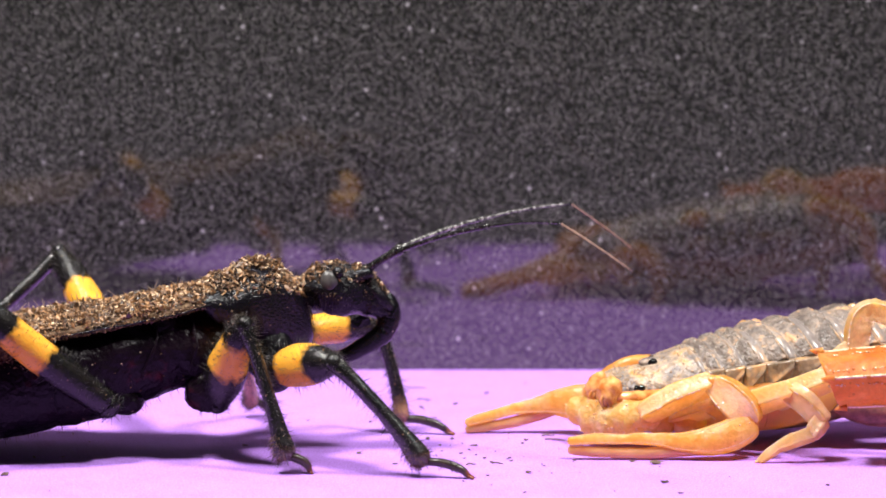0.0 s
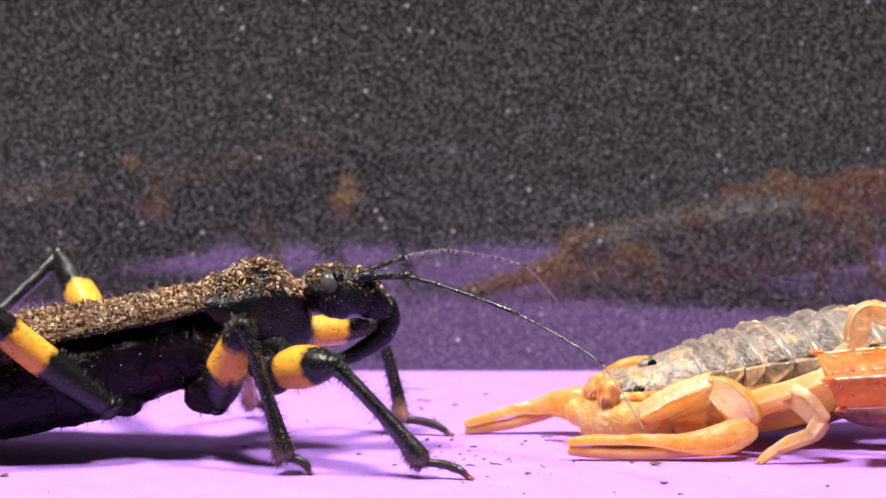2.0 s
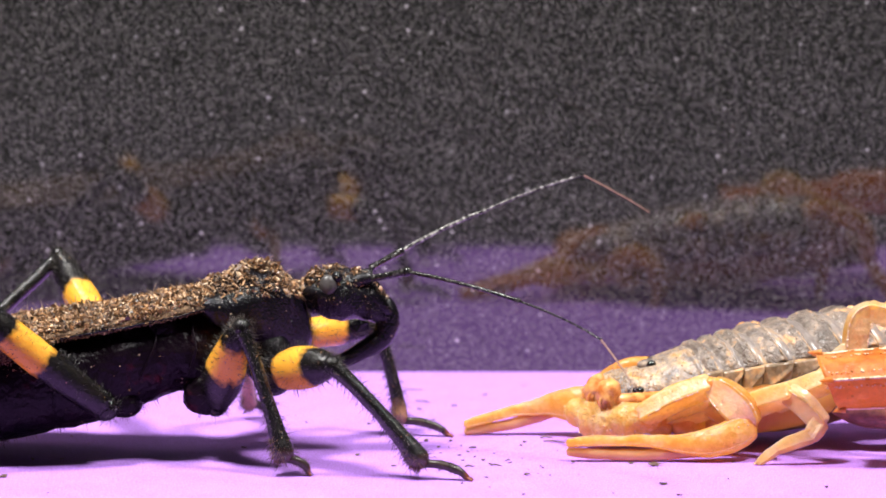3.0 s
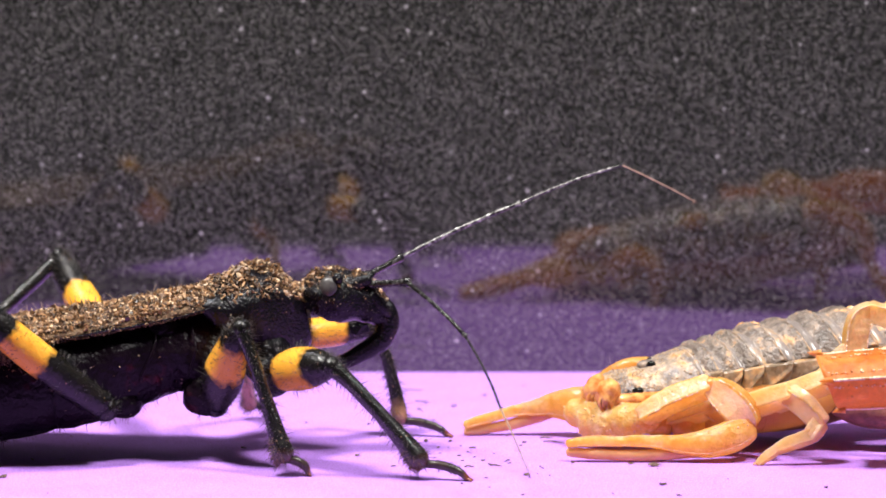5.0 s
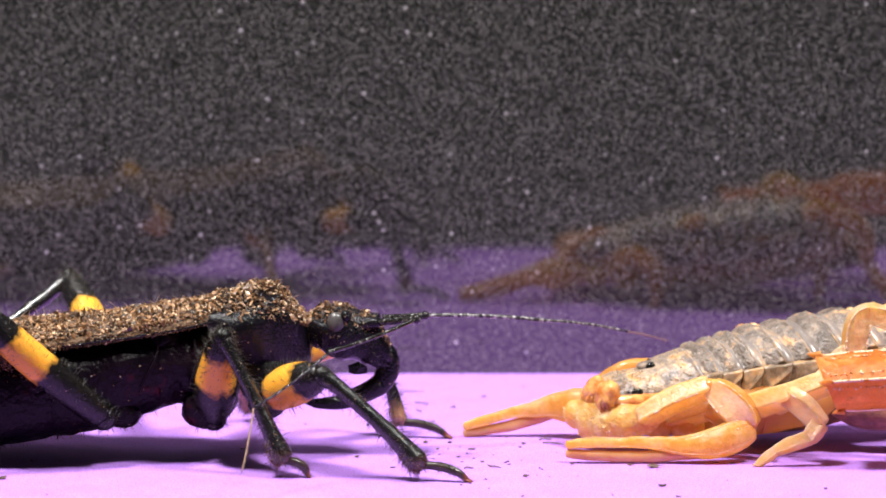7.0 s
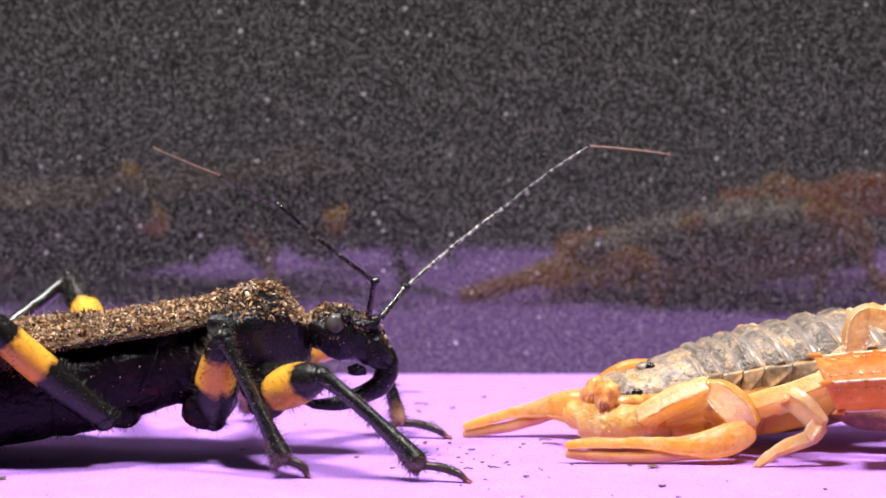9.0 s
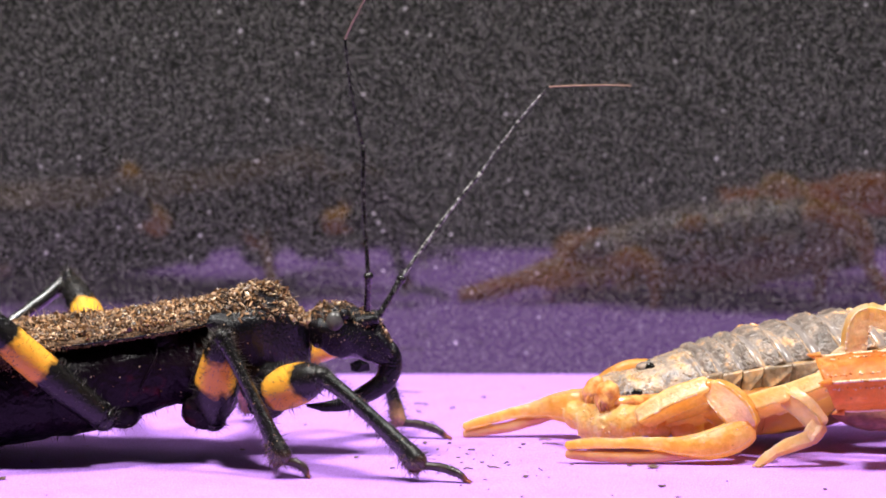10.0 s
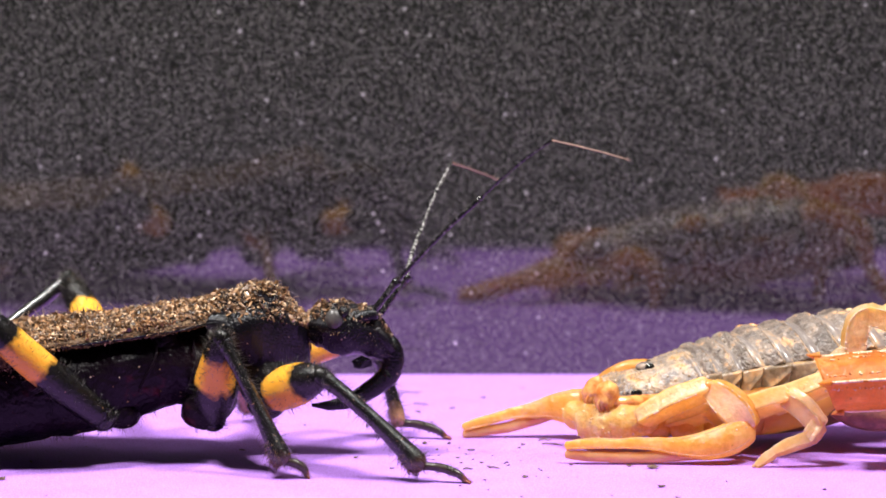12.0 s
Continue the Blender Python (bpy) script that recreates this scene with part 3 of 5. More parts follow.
def bug_front():
    bm = bmesh.new()
    fine = loft(bm, PRONOTUM, n=32, steps=7, rough=0.15, freq=0.9)
    for side in (-1, 1):      # front hips, side folds and the hind corner of the shield
        ball(bm, (-12.3, side * 2.2, 5.9), 1.7, squash=(1.1, 0.7, 1.3))
        ball(bm, (-11.9, side * 3.6, 4.6), 1.3, squash=(1.1, 0.9, 1.1))
    for v in bm.verts:
        v.co += Vector(noise.noise_vector(v.co * 0.8)) * 0.2 + Vector(noise.noise_vector(v.co * 2.3)) * 0.09
    hairs(bm, 700, 0.4, r=0.012, lean=0.2, skip=lambda p: p.z > 9.5, droop=0.3)
    shield = part("pronotum", bm, CUTICLE, bug, "humped black shield crusted with soil")
    grains("soil_crust", dorsum(fine, 7000, 0.155, spread=0.999, lo=0.1), GRAIN, shield, "brown and tan soil grains")
    rng = random.Random(31)
    pale = [(p + Vector((0, 0, .08)), rng.uniform(.28, .5)) for p, _ in dorsum([q for q in fine if q[0] > -14.5], 60, .2, spread=.9, lo=.35)]
    grains("sand_and_glint_grain", pale, CREAMGRANULE, shield, "larger pale grains of sand")
    bm = bmesh.new()
    for _ in range(26):
        row = rng.choice([q for q in fine if -15.5 < q[0] < -9.8])
        p = loft_point(row, rng.uniform(.4, 2.8)) + Vector((0, 0, .05))
        d = Vector((rng.uniform(-1, 1), rng.uniform(-.6, .6), rng.uniform(.1, .7))).normalized() * rng.uniform(.4, 1.0)
        tube(bm, [p, p + d * .5 + Vector((0, 0, .08)), p + d], [.03, .026, .012], n=5, steps=2)
    part("fibre", bm, CRUMB, shield, "short brown plant fibres caught in the soil crust")

    bm = bmesh.new()
    fine = loft(bm, HEAD, n=26, steps=6, rough=0.22, freq=1.4)
    for side in (-1, 1):
        tube(bm, [(-6.0, side * .8, 9.3), (-5.0, side * .95, 9.55), (-4.3, side * 1.1, 9.6)], [.5, .46, .36], n=12)       # antenna sockets
        ball(bm, (-6.6, side * 1.5, 10.1), 0.42)                              # simple-eye bumps
        tube(bm, [(-4.6, side * .9, 8.6), (-4.0, side * .8, 7.6), (-3.6, side * .6, 6.8)], [.4, .45, .3], n=8)
    hairs(bm, 1300, 0.24, r=0.010, lean=0.3, slot=1)
    head = part("head", bm, [CUTICLE, HAIRTAN], bug, "long shiny black head dusted with soil")
    bm = bmesh.new()
    ball(bm, (-7.3, -1.5, 9.6), 0.78, seg=20, ring=14, squash=(0.85, 0.62, 1.0))
    part("eye", bm, EYEGREY, head, "grey compound eye")
    bm = bmesh.new()
    ball(bm, (-7.3, 1.5, 9.6), 0.78, seg=20, ring=14, squash=(0.85, 0.62, 1.0))
    part("eye", bm, EYEGREY, head, "grey compound eye")
    spots = dorsum(fine, 1900, 0.14, spread=0.92, lo=0.4)
    spots = [s for s in spots if s[0].x < -5.0 or RNG.random() < 0.22]
    rows = spline(HEAD, 8)
    for _ in range(420):      # fine dust on the face
        k = RNG.randrange(8, len(rows) - 1)
        row = rows[k] + (rows[k + 1] - rows[k]) * RNG.random()
        spots.append((loft_point([*row[:3], row[3] + .05, row[4] + .05, row[5] + .05, row[6]], RNG.uniform(-.3, math.pi + .3)), RNG.choice((.04, .05, .06, .09))))
    grains("soil_crust", spots, GRAIN, head, "brown and tan soil grains")
    neck = [(Vector((RNG.gauss(-9.0, .35), RNG.uniform(-1.5, .6), RNG.gauss(9.9, .25))), RNG.choice((.12, .16, .22, .34))) for _ in range(26)]
    grains("sand_and_glint_grain", neck, GLASSY, head, "pale glassy sand grains on the neck")
    bm = bmesh.new()      # a dark flake stuck under the head
    bmesh.ops.create_icosphere(bm, subdivisions=1, radius=1)
    for v in bm.verts:
        v.co = Vector((v.co.x * 0.72, v.co.y * 0.16, v.co.z * 0.5)) * (1 + 1.3 * noise.noise(v.co * 2.3)) + Vector((-5.75, -0.9, 6.25))
    part("flake", bm, CUTICLE, head, "dark flake of soil under the head", smooth=False)
    # the curved beak, hinged at the tip of the head
    bm = bmesh.new()
    o = BEAK_HINGE
    pts = [Vector(p) - o for p in ((-4.5, 0, 7.9), (-3.8, 0, 7.1), (-3.72, 0, 6.1), (-4.25, 0, 5.1), (-5.5, 0, 4.4), (-7.1, 0, 3.8), (-8.6, 0, 3.72), (-9.9, 0, 3.95))]
    tube(bm, pts, [.6, .8, .82, .78, .68, .52, .36, .12], n=14, steps=5, flat=0.85, rough=0.05)
    for k in (3, 5):
        ball(bm, pts[k], (.82, 0, .56)[k - 3], squash=(0.5, 0.9, 0.95), seg=12, ring=8)
    hairs(bm, 200, 0.25, r=0.014, lean=0.1)
    beak = part("beak", bm, CUTICLE, head, "thick curved black beak")
    beak.location = o * MM
    return shield, head, beak


BEAK_HINGE = Vector((-3.4, 0, 7.4))
bug_body()
shield, head, beak = bug_front()


def aim(a, b):
    """A pose in mm at a whose x axis runs to b, y axis kept as level into the depth as can be."""
    x = (Vector(b) - Vector(a)).normalized()
    y = Vector((0, 1, 0))
    if abs(x.y) > 0.985:
        y = Vector((0, 0.6, 0.8))
    y = (y - x * y.dot(x)).normalized()
    z = x.cross(y)
    m = Matrix((x, y, z)).transposed().to_4x4()
    m.translation = Vector(a)
    return m


def metres(m):
    m = m.copy()
    m.translation = m.translation * MM
    return m


# legs: hip, knee, ankle and toe in the low stance, the knee in the high stance; femur and tibia radii; band
LEGS = [
    dict(kind="front", hip=(-12.5, -3.4, 4.5), knee=(-8.0, -9.0, 7.1), ankle=(-1.2, -9.7, 0.85), toe=(1.9, -10.3, 0.03), high=(-7.7, -9.0, 7.8),
         femur=(.8, 1.35, 1.5, 1.15, .62), tibia=(.62, .52, .5, .66, .8, .45), band=(0.33, 0.74), front=True),
    dict(kind="front", hip=(-11.8, 3.2, 6.0), knee=(-5.3, 8.0, 7.6), ankle=(-2.9, 7.3, 0.9), toe=(0.6, 6.9, 0.03), high=(-4.9, 8.0, 8.6),
         femur=(.6, 1.05, 1.12, .8, .5), tibia=(.6, .5, .45, .5, .55, .35), band=(0.30, 0.63), front=True),
    dict(kind="middle", hip=(-15.7, -3.2, 3.2), knee=(-14.85, -7.3, 9.5), ankle=(-10.6, -8.5, 0.95), toe=(-9.0, -8.4, 0.03), high=(-13.6, -7.3, 10.3),
         femur=(.85, 1.5, 1.3, 1.0, .62), tibia=(.62, .5, .45, .6, .78, .5), band=(0.46, 0.80)),
    dict(kind="middle", hip=(-16.2, 3.2, 3.2), knee=(-16.1, 8.0, 7.6), ankle=(-14.2, 14.6, 0.9), toe=(-13.0, 15.4, 0.03), high=(-15.0, 8.0, 8.2),
         femur=(.9, 1.15, 1.15, .95, .6), tibia=(.55, .48, .45, .5, .6, .4), band=(0.5, 0.8)),
    dict(kind="hind", hip=(-23.2, -4.6, 3.5), knee=(-31.2, -8.2, 11.3), ankle=(-41.0, -12.5, 1.0), toe=(-44.0, -13.5, 0.03), high=(-31.6, -8.2, 11.4),
         femur=(.9, 1.18, 1.2, 1.08, .72), tibia=(.55, .48, .45, .48, .55, .35), band=(0.49, 0.76)),
    dict(kind="hind", hip=(-22.7, 5.0, 5.0), knee=(-27.45, 14.5, 10.72), ankle=(-40.26, 8.0, 2.0), toe=(-43.3, 8.4, 0.03), high=(-28.1, 13.4, 12.6),
         femur=(.9, 1.15, 1.25, 1.05, .62), tibia=(.56, .5, .46, .46, .5, .35), band=(0.40, 0.68)),
]


def build_leg(g):
    hip, knee, ankle, toe = (Vector(g[k]) for k in ("hip", "knee", "ankle", "toe"))
    l1, l2, l3 = (knee - hip).length, (ankle - knee).length, (toe - ankle).length
    g.update(l1=l1, l2=l2, l3=l3)
    lo, hi = (q * l1 for q in g["band"])
    dark = surface("leg_cuticle_with_yellow_band", [(0.3, (0.004, 0.004, 0.005)), (0.75, (0.012, 0.010, 0.009))], 1.5, rough=0.22, bump=0.9,
                   bump_scale=5.0, relief=0.075, ior=1.4, sss=0.7, sss_radius=0.8, specks=(5.0, 0.012, (0.20, 0.12, 0.06)))
    banded(dark, YELLOW, lo, hi, 0.3, wobble=0.7, scale=1.6)
    bm = bmesh.new()
    r = g["femur"]
    tube(bm, [(l1 * q, 0, (0.0, .12, .15, .08, 0)[i]) for i, q in enumerate((0, .3, .58, .84, 1.0))], r, n=18, steps=5, rough=0.05)
    ball(bm, (l1, 0, 0), r[-1] * 1.08, seg=14, ring=8)
    ball(bm, (0, 0, 0), r[0] * 1.05, seg=14, ring=8)
    hairs(bm, 560, 0.60, lean=0.5, r=0.020, slot=1)
    g["leg"] = part("leg", bm, [dark, HAIR], bug, g["kind"] + " leg, black with a broad yellow band")
    rng = random.Random(int(l1 * 1000))
    specks = []
    for _ in range(46):
        q, th = rng.uniform(.25, .98), rng.gauss(math.pi / 2, .8)
        rad = float(np.interp(q, (0, .3, .58, .84, 1.0), r))
        specks.append(((l1 * q, rad * math.cos(th), rad * math.sin(th) + .1), rng.choice((.06, .08, .1, .14, .2))))
    grains("soil_speck", specks, GRAIN, g["leg"], "specks of soil clinging to the hairs")
    bm = bmesh.new()
    r = g["tibia"]
    bow = 0.25 if g["kind"] != "middle" else 0.12
    tube(bm, [(l2 * q, 0, bow * (0, .7, 1, .7, .25, 0)[i]) for i, q in enumerate((0, .2, .5, .78, .93, 1.0))], r, n=14, steps=4, rough=0.05)
    hairs(bm, 480, 0.70, lean=0.6, r=0.020, slot=1)
    hairs(bm, 1500, 0.3, lean=0.4, r=0.013, slot=2, skip=lambda p: p.x < l2 * .8 or p.z > .05)      # the tan pad under the tip
    tib = surface("tibia_cuticle", [(0.3, (0.005, 0.005, 0.006)), (0.75, (0.016, 0.014, 0.013))], 1.5, rough=0.24, bump=0.8, bump_scale=6.0, relief=0.085, coat=0.4, rough_var=0.08)
    tip_brown = (0.08, 0.035, 0.015) if g["hip"][1] < 0 else (0.42, 0.22, 0.12)
    tan_from = 0.95 if g["hip"][1] < 0 else (0.25 if g["kind"] == "middle" else 0.8)
    banded(tib, tip_brown, l2 * tan_from, l2 + 2, 0.5, wobble=0.6, scale=0.8)
    g["tibia_ob"] = part("tibia", bm, [tib, HAIR, HAIRPAD], g["leg"])
    dust = []
    for _ in range(70):
        q, th = rng.uniform(.05, .98), rng.uniform(-.4, math.pi + .4)
        rad = float(np.interp(q, (0, .2, .5, .78, .93, 1.0), r)) * 1.02
        dust.append(((l2 * q, -rad * math.cos(th), rad * math.sin(th) + bow * math.sin(math.pi * q)), rng.choice((.04, .05, .07, .1, .14))))
    grains("soil_speck", dust, GRAIN, g["tibia_ob"], "specks of soil clinging to the hairs")
    # pale beads added along the tibia to imitate its pinpoint highlights
    glint = []
    for _ in range(150):
        q, th = rng.uniform(.03, .98), rng.gauss(math.pi * .4, .9)
        rad = float(np.interp(q, (0, .2, .5, .78, .93, 1.0), r)) * 1.01
        glint.append(((l2 * q, -rad * math.cos(th), rad * math.sin(th) + bow * math.sin(math.pi * q)), rng.choice((.03, .04, .05, .07))))
    grains("sand_and_glint_grain", glint, GLASSY, g["tibia_ob"], "tiny glassy beads added as pinpoint highlights among the bristles")
    bm = bmesh.new()
    tube(bm, [(-0.3, 0, .15), (l3 * .35, 0, .48), (l3 * .75, 0, .40), (l3 * .95, 0, 0.10)], [.26, .3, .27, .18], n=10, rough=0.03)
    for q in (.35, .62):
        ball(bm, (l3 * q, 0, .46), .31, squash=(.6, 1, 1), seg=10, ring=8)
    for side in (-1, 1):
        tube(bm, [(l3 * .9, side * .08, .08), (l3 * 1.0, side * .22, .12), (l3 * 1.07, side * .28, -.02), (l3 * 1.05, side * .26, -.12)],
             [.09, .08, .05, .015], n=6)
    hairs(bm, 420, 0.34, r=0.011, lean=0.4, droop=0.3, slot=1)
    tar = surface("tarsus_cuticle", [(0.3, (0.012, 0.010, 0.009)), (0.75, (0.05, 0.03, 0.022))], 1.5, rough=0.3, bump=0.6, relief=0.04)
    banded(tar, (0.22, 0.06, 0.02), l3 * .9, l3 * 2, 0.15)
    g["tarsus_ob"] = part("tarsus", bm, [tar, HAIRTAN], g["leg"])


for leg_spec in LEGS:
    build_leg(leg_spec)

# antennae: four stiff pieces each
LENGTHS = (3.0, 9.2, 7.8, 5.7)


def build_antenna(pale):
    names = ("antenna", "pedicel", "flagellum", "flagellum_tip")
    radii = ((.27, .25, .30), (.17, .145, .165), (.10, .08, .08), (.065, .055, .03)) if not pale else ((.25, .23, .28), (.17, .145, .15), (.11, .095, .085), (.065, .055, .03))
    obs = []
    for i, nm in enumerate(names):
        L = LENGTHS[i]
        bm = bmesh.new()
        bow = (0, .12, .14, .05)[i]
        tube(bm, [(0, 0, 0), (L * .35, 0, bow), (L * .7, 0, bow), (L, 0, 0)], [radii[i][0], radii[i][1], radii[i][1], radii[i][2]], n=10, steps=6,
             rough=0.015, freq=4)
        ball(bm, (L, 0, 0), radii[i][2] * 1.15, seg=10, ring=8)
        hairs(bm, (30, 130, 110, 80)[i], (.2, .2, .22, .3)[i], r=0.009, lean=0.8)
        material = ANTBLACK if i == 0 else (ANTTIP if i == 3 else (ANTGLINT if pale else ANTBLACK))
        obs.append(part(nm, bm, material, obs[0] if i else bug, "jointed antenna with a thin tan tip" if i == 0 else ""))
    return obs


FAR_FEELER, NEAR_FEELER = build_antenna(True), build_antenna(False)


# ---- the scorpion ----
scorpion = thing("scorpion", "honey-coloured scorpion with grey back plates on purple paper", "scorpion")

SPINE = [(x, 3.4 + 0.2 * (x - 11.2), z, w, up, dn, .92, .2 + .012 * min(10, x - 11), .22 + .02 * max(0, min(9, x - 15))) for x, z, w, up, dn in (
    (11.2, 3.7, 1.7, .7, 1.2), (12.4, 3.9, 2.3, 1.15, 2.0), (14.3, 4.05, 2.8, 1.4, 2.6), (15.6, 4.15, 3.0, 1.8, 2.9), (17.5, 4.3, 3.25, 2.25, 3.3),
    (20.0, 4.5, 3.5, 2.65, 3.8), (22.5, 4.8, 3.7, 3.0, 4.1), (25.7, 5.1, 3.8, 3.25, 4.0), (29.0, 5.5, 3.7, 3.45, 3.5), (32.0, 5.9, 3.3, 3.1, 2.9), (35.0, 6.3, 2.4, 2.2, 1.8))]


FRONT_BAND = 0.40      # share of a back plate that is smooth


def shell(bm, secs, grow, arc=(-0.06, 1.06), n=30, steps=5, lip=0.0, rough=0.0, freq=1.5, thick=0.25, roll=0.0):
    """A curved plate over the upper side of a body, with thickness; lip raises its hind rim, roll its smooth front band."""
    fine = spline(secs, steps)
    outer, inner = [], []
    for i, s in enumerate(fine):
        u = i / (len(fine) - 1)
        g = grow + lip * u ** 2.5
        if roll:
            w = min(1, max(0, (u - FRONT_BAND) / .45))
            g = grow + (roll * math.sin(math.pi * u / FRONT_BAND) if u < FRONT_BAND else lip * w * w * (3 - 2 * w))
        o, q = [], []
        for k in range(n + 1):
            th = math.pi * (arc[0] + (arc[1] - arc[0]) * k / n)
            a = np.array(s)
            a[3:6] += g
            p = loft_point(a, th)
            if rough and not (roll and u < FRONT_BAND):
                p = p + Vector((0, 0, 1)) * noise.noise(p * freq) * rough + (p - Vector(s[:3])).normalized() * max(0, noise.noise(p * freq * 2.6)) * rough
            b = np.array(s)
            b[3:6] += g - thick
            o.append(p)
            q.append(loft_point(b, th))
        outer.append(o)
        inner.append(q)
    before = len(bm.faces)
    rings(bm, [o + q[::-1] for o, q in zip(outer, inner)])
    if roll:
        bm.faces.ensure_lookup_table()
        per = 2 * (n + 1)
        for i, f in enumerate(bm.faces[before:]):
            if i // per < FRONT_BAND * (len(fine) - 1):
                f.material_index = 1


def at_x(secs, x):
    fine = spline(secs, 24)
    return min(fine, key=lambda s: abs(s[0] - x))


def scorpion_body():
    bm = bmesh.new()
    loft(bm, SPINE, n=30, steps=6, rough=0.06, freq=0.8)
    part("underbody", bm, PLEURA, scorpion, "pale orange folded flanks and belly")
    bm = bmesh.new()
    shell(bm, [at_x(SPINE, x) for x in (11.3, 12.4, 14, 16, 18.3)], 0.12, arc=(-0.02, 1.02), rough=0.14, freq=1.6, n=36, steps=8)
    ball(bm, (14.95, 3.9, 5.75), 0.75, squash=(1.4, 1.0, .55))
    for k in range(1000):
        s = at_x(SPINE, RNG.choice((RNG.uniform(11.6, 18.2), RNG.uniform(11.6, 14.6))))
        bead(bm, loft_point([*s[:3], s[3] + .14, s[4] + .14, *s[5:]], math.pi * RNG.uniform(0.02, 0.98)), RNG.uniform(.03, .08), 1)
    before = len(bm.faces)      # glossy orange margin over the mouth
    rim = [at_x(SPINE, x) for x in (11.5, 12.4, 13.6, 15.0, 16.4)]
    tube(bm, [loft_point([*e[:3], e[3] + .12, *e[4:]], math.pi * 1.03) for e in rim], [.3, .42, .5, .5, .3], n=14, steps=5, rough=.08, freq=1.5)
    bm.faces.ensure_lookup_table()
    for f in bm.faces[before:]:
        f.material_index = 2
    for foot, tip in (((12.3, 3.4, 5.2), (11.9, 3.2, 6.5)), ((12.6, 3.0, 5.2), (12.4, 2.8, 6.2))):      # two upright bristles
        tube(bm, [foot, (Vector(foot) + Vector(tip)) / 2 + Vector((-.05, 0, 0)), tip], [.02, .016, .008], n=5)
    part("carapace", bm, [CARAPACE, CREAMGRANULE, MOUTH], scorpion, "mottled grey and orange granular head shield")
    for side in (-1, 1):
        bm = bmesh.new()
        ball(bm, (14.9, 3.9 + side * 0.68, 5.80), 0.36, seg=16, ring=10)
        part("median_eye", bm, EYEBLACK, scorpion, "glossy black bead eye")
        bm = bmesh.new()
        for k in range(3):
            ball(bm, (13.3 + .36 * k, 3.9 - side * (2.45 + .12 * k), 4.25 + .02 * k), 0.27, seg=14, ring=10)
        part("lateral_eye", bm, EYEBLACK, scorpion, "row of three tiny black side eyes")
    edges = (17.6, 18.8, 20.2, 21.6, 23.6, 25.6, 27.8, 30.3, 33.0)
    for a, b in zip(edges, edges[1:]):
        bm = bmesh.new()
        shell(bm, [at_x(SPINE, a + (b + .2 - a) * q) for q in (0, .3, .6, 1)], 0.06, arc=(0.05, 0.88), lip=0.30, rough=0.12, freq=2.6, n=64, steps=9, roll=.17)
        for k in range(330):      # granules on the hind part
            q = RNG.uniform(FRONT_BAND + .04, 1.0)
            s = at_x(SPINE, a + (b - a) * q)
            g = .04 + .30 * min(1, max(0, (q - FRONT_BAND) / .45)) ** 1.5
            bead(bm, loft_point([*s[:3], s[3] + g, s[4] + g, *s[5:]], math.pi * RNG.uniform(0.06, 0.87)), RNG.choice((.04, .05, .06, .08, .1)), 2)
        edge = [at_x(SPINE, a + (b + .1 - a) * q) for q in (0, .25, .5, .75, 1)]      # orange side and hind rims
        before = len(bm.faces)
        tube(bm, [loft_point([*e[:3], e[3] + .16, e[4] + .16, *e[5:]], math.pi * .885) for e in edge], [.09, .11, .11, .12, .10], n=8, steps=3, rough=.03)
        e = edge[-1]
        rim = np.linspace(.45, .885, 14)
        tube(bm, [loft_point([*e[:3], e[3] + .34, e[4] + .34, *e[5:]], math.pi * th) for th in rim], [.03 + .07 * k / 13 for k in range(14)], n=6, steps=2, rough=.05, freq=4)
        bm.faces.ensure_lookup_table()
        for f in bm.faces[before:]:
            f.material_index = 3
        part("tergite", bm, [TERGITE, TERGITE_RIM, GREYGRANULE, FOLDTAN], scorpion)
        for side in (0, 1):      # the fold of flank under each plate, creased from corner to corner
            bm = bmesh.new()
            s = at_x(SPINE, (a + b) / 2)
            c = loft_point([*s[:3], s[3] + .05, *s[4:]], math.pi * (-0.0 if side else 0.97))
            bmesh.ops.create_grid(bm, x_segments=14, y_segments=14, size=0.5)
            box = bmesh.ops.extrude_face_region(bm, geom=bm.faces[:])
            for v in [g for g in box["geom"] if isinstance(g, bmesh.types.BMVert)]:
                v.co.z -= 1
            for f in bm.faces:
                mid = f.calc_center_median()
                f.material_index = 1 if mid.y > mid.x * .8 - .12 else 0
            way = 1 if side else -1
            for v in bm.verts:
                x, z, d = v.co
                if d > -.5:
                    across = z - x * .8 + .12
                    d = .16 - .5 * (x * x + z * z) + (.16 * math.exp(-(across / .1) ** 2)) - (.10 if across < -.1 else 0)
                v.co = c + Vector(((b - a) * 1.02 * x + .3 * z, way * (.45 + d) + .1 * x, 2.0 * z + .3 * x))
                v.co += Vector(noise.noise_vector(v.co * 1.3)) * 0.05
            part("flank_fold", bm, [FOLD, FOLDTAN], scorpion)


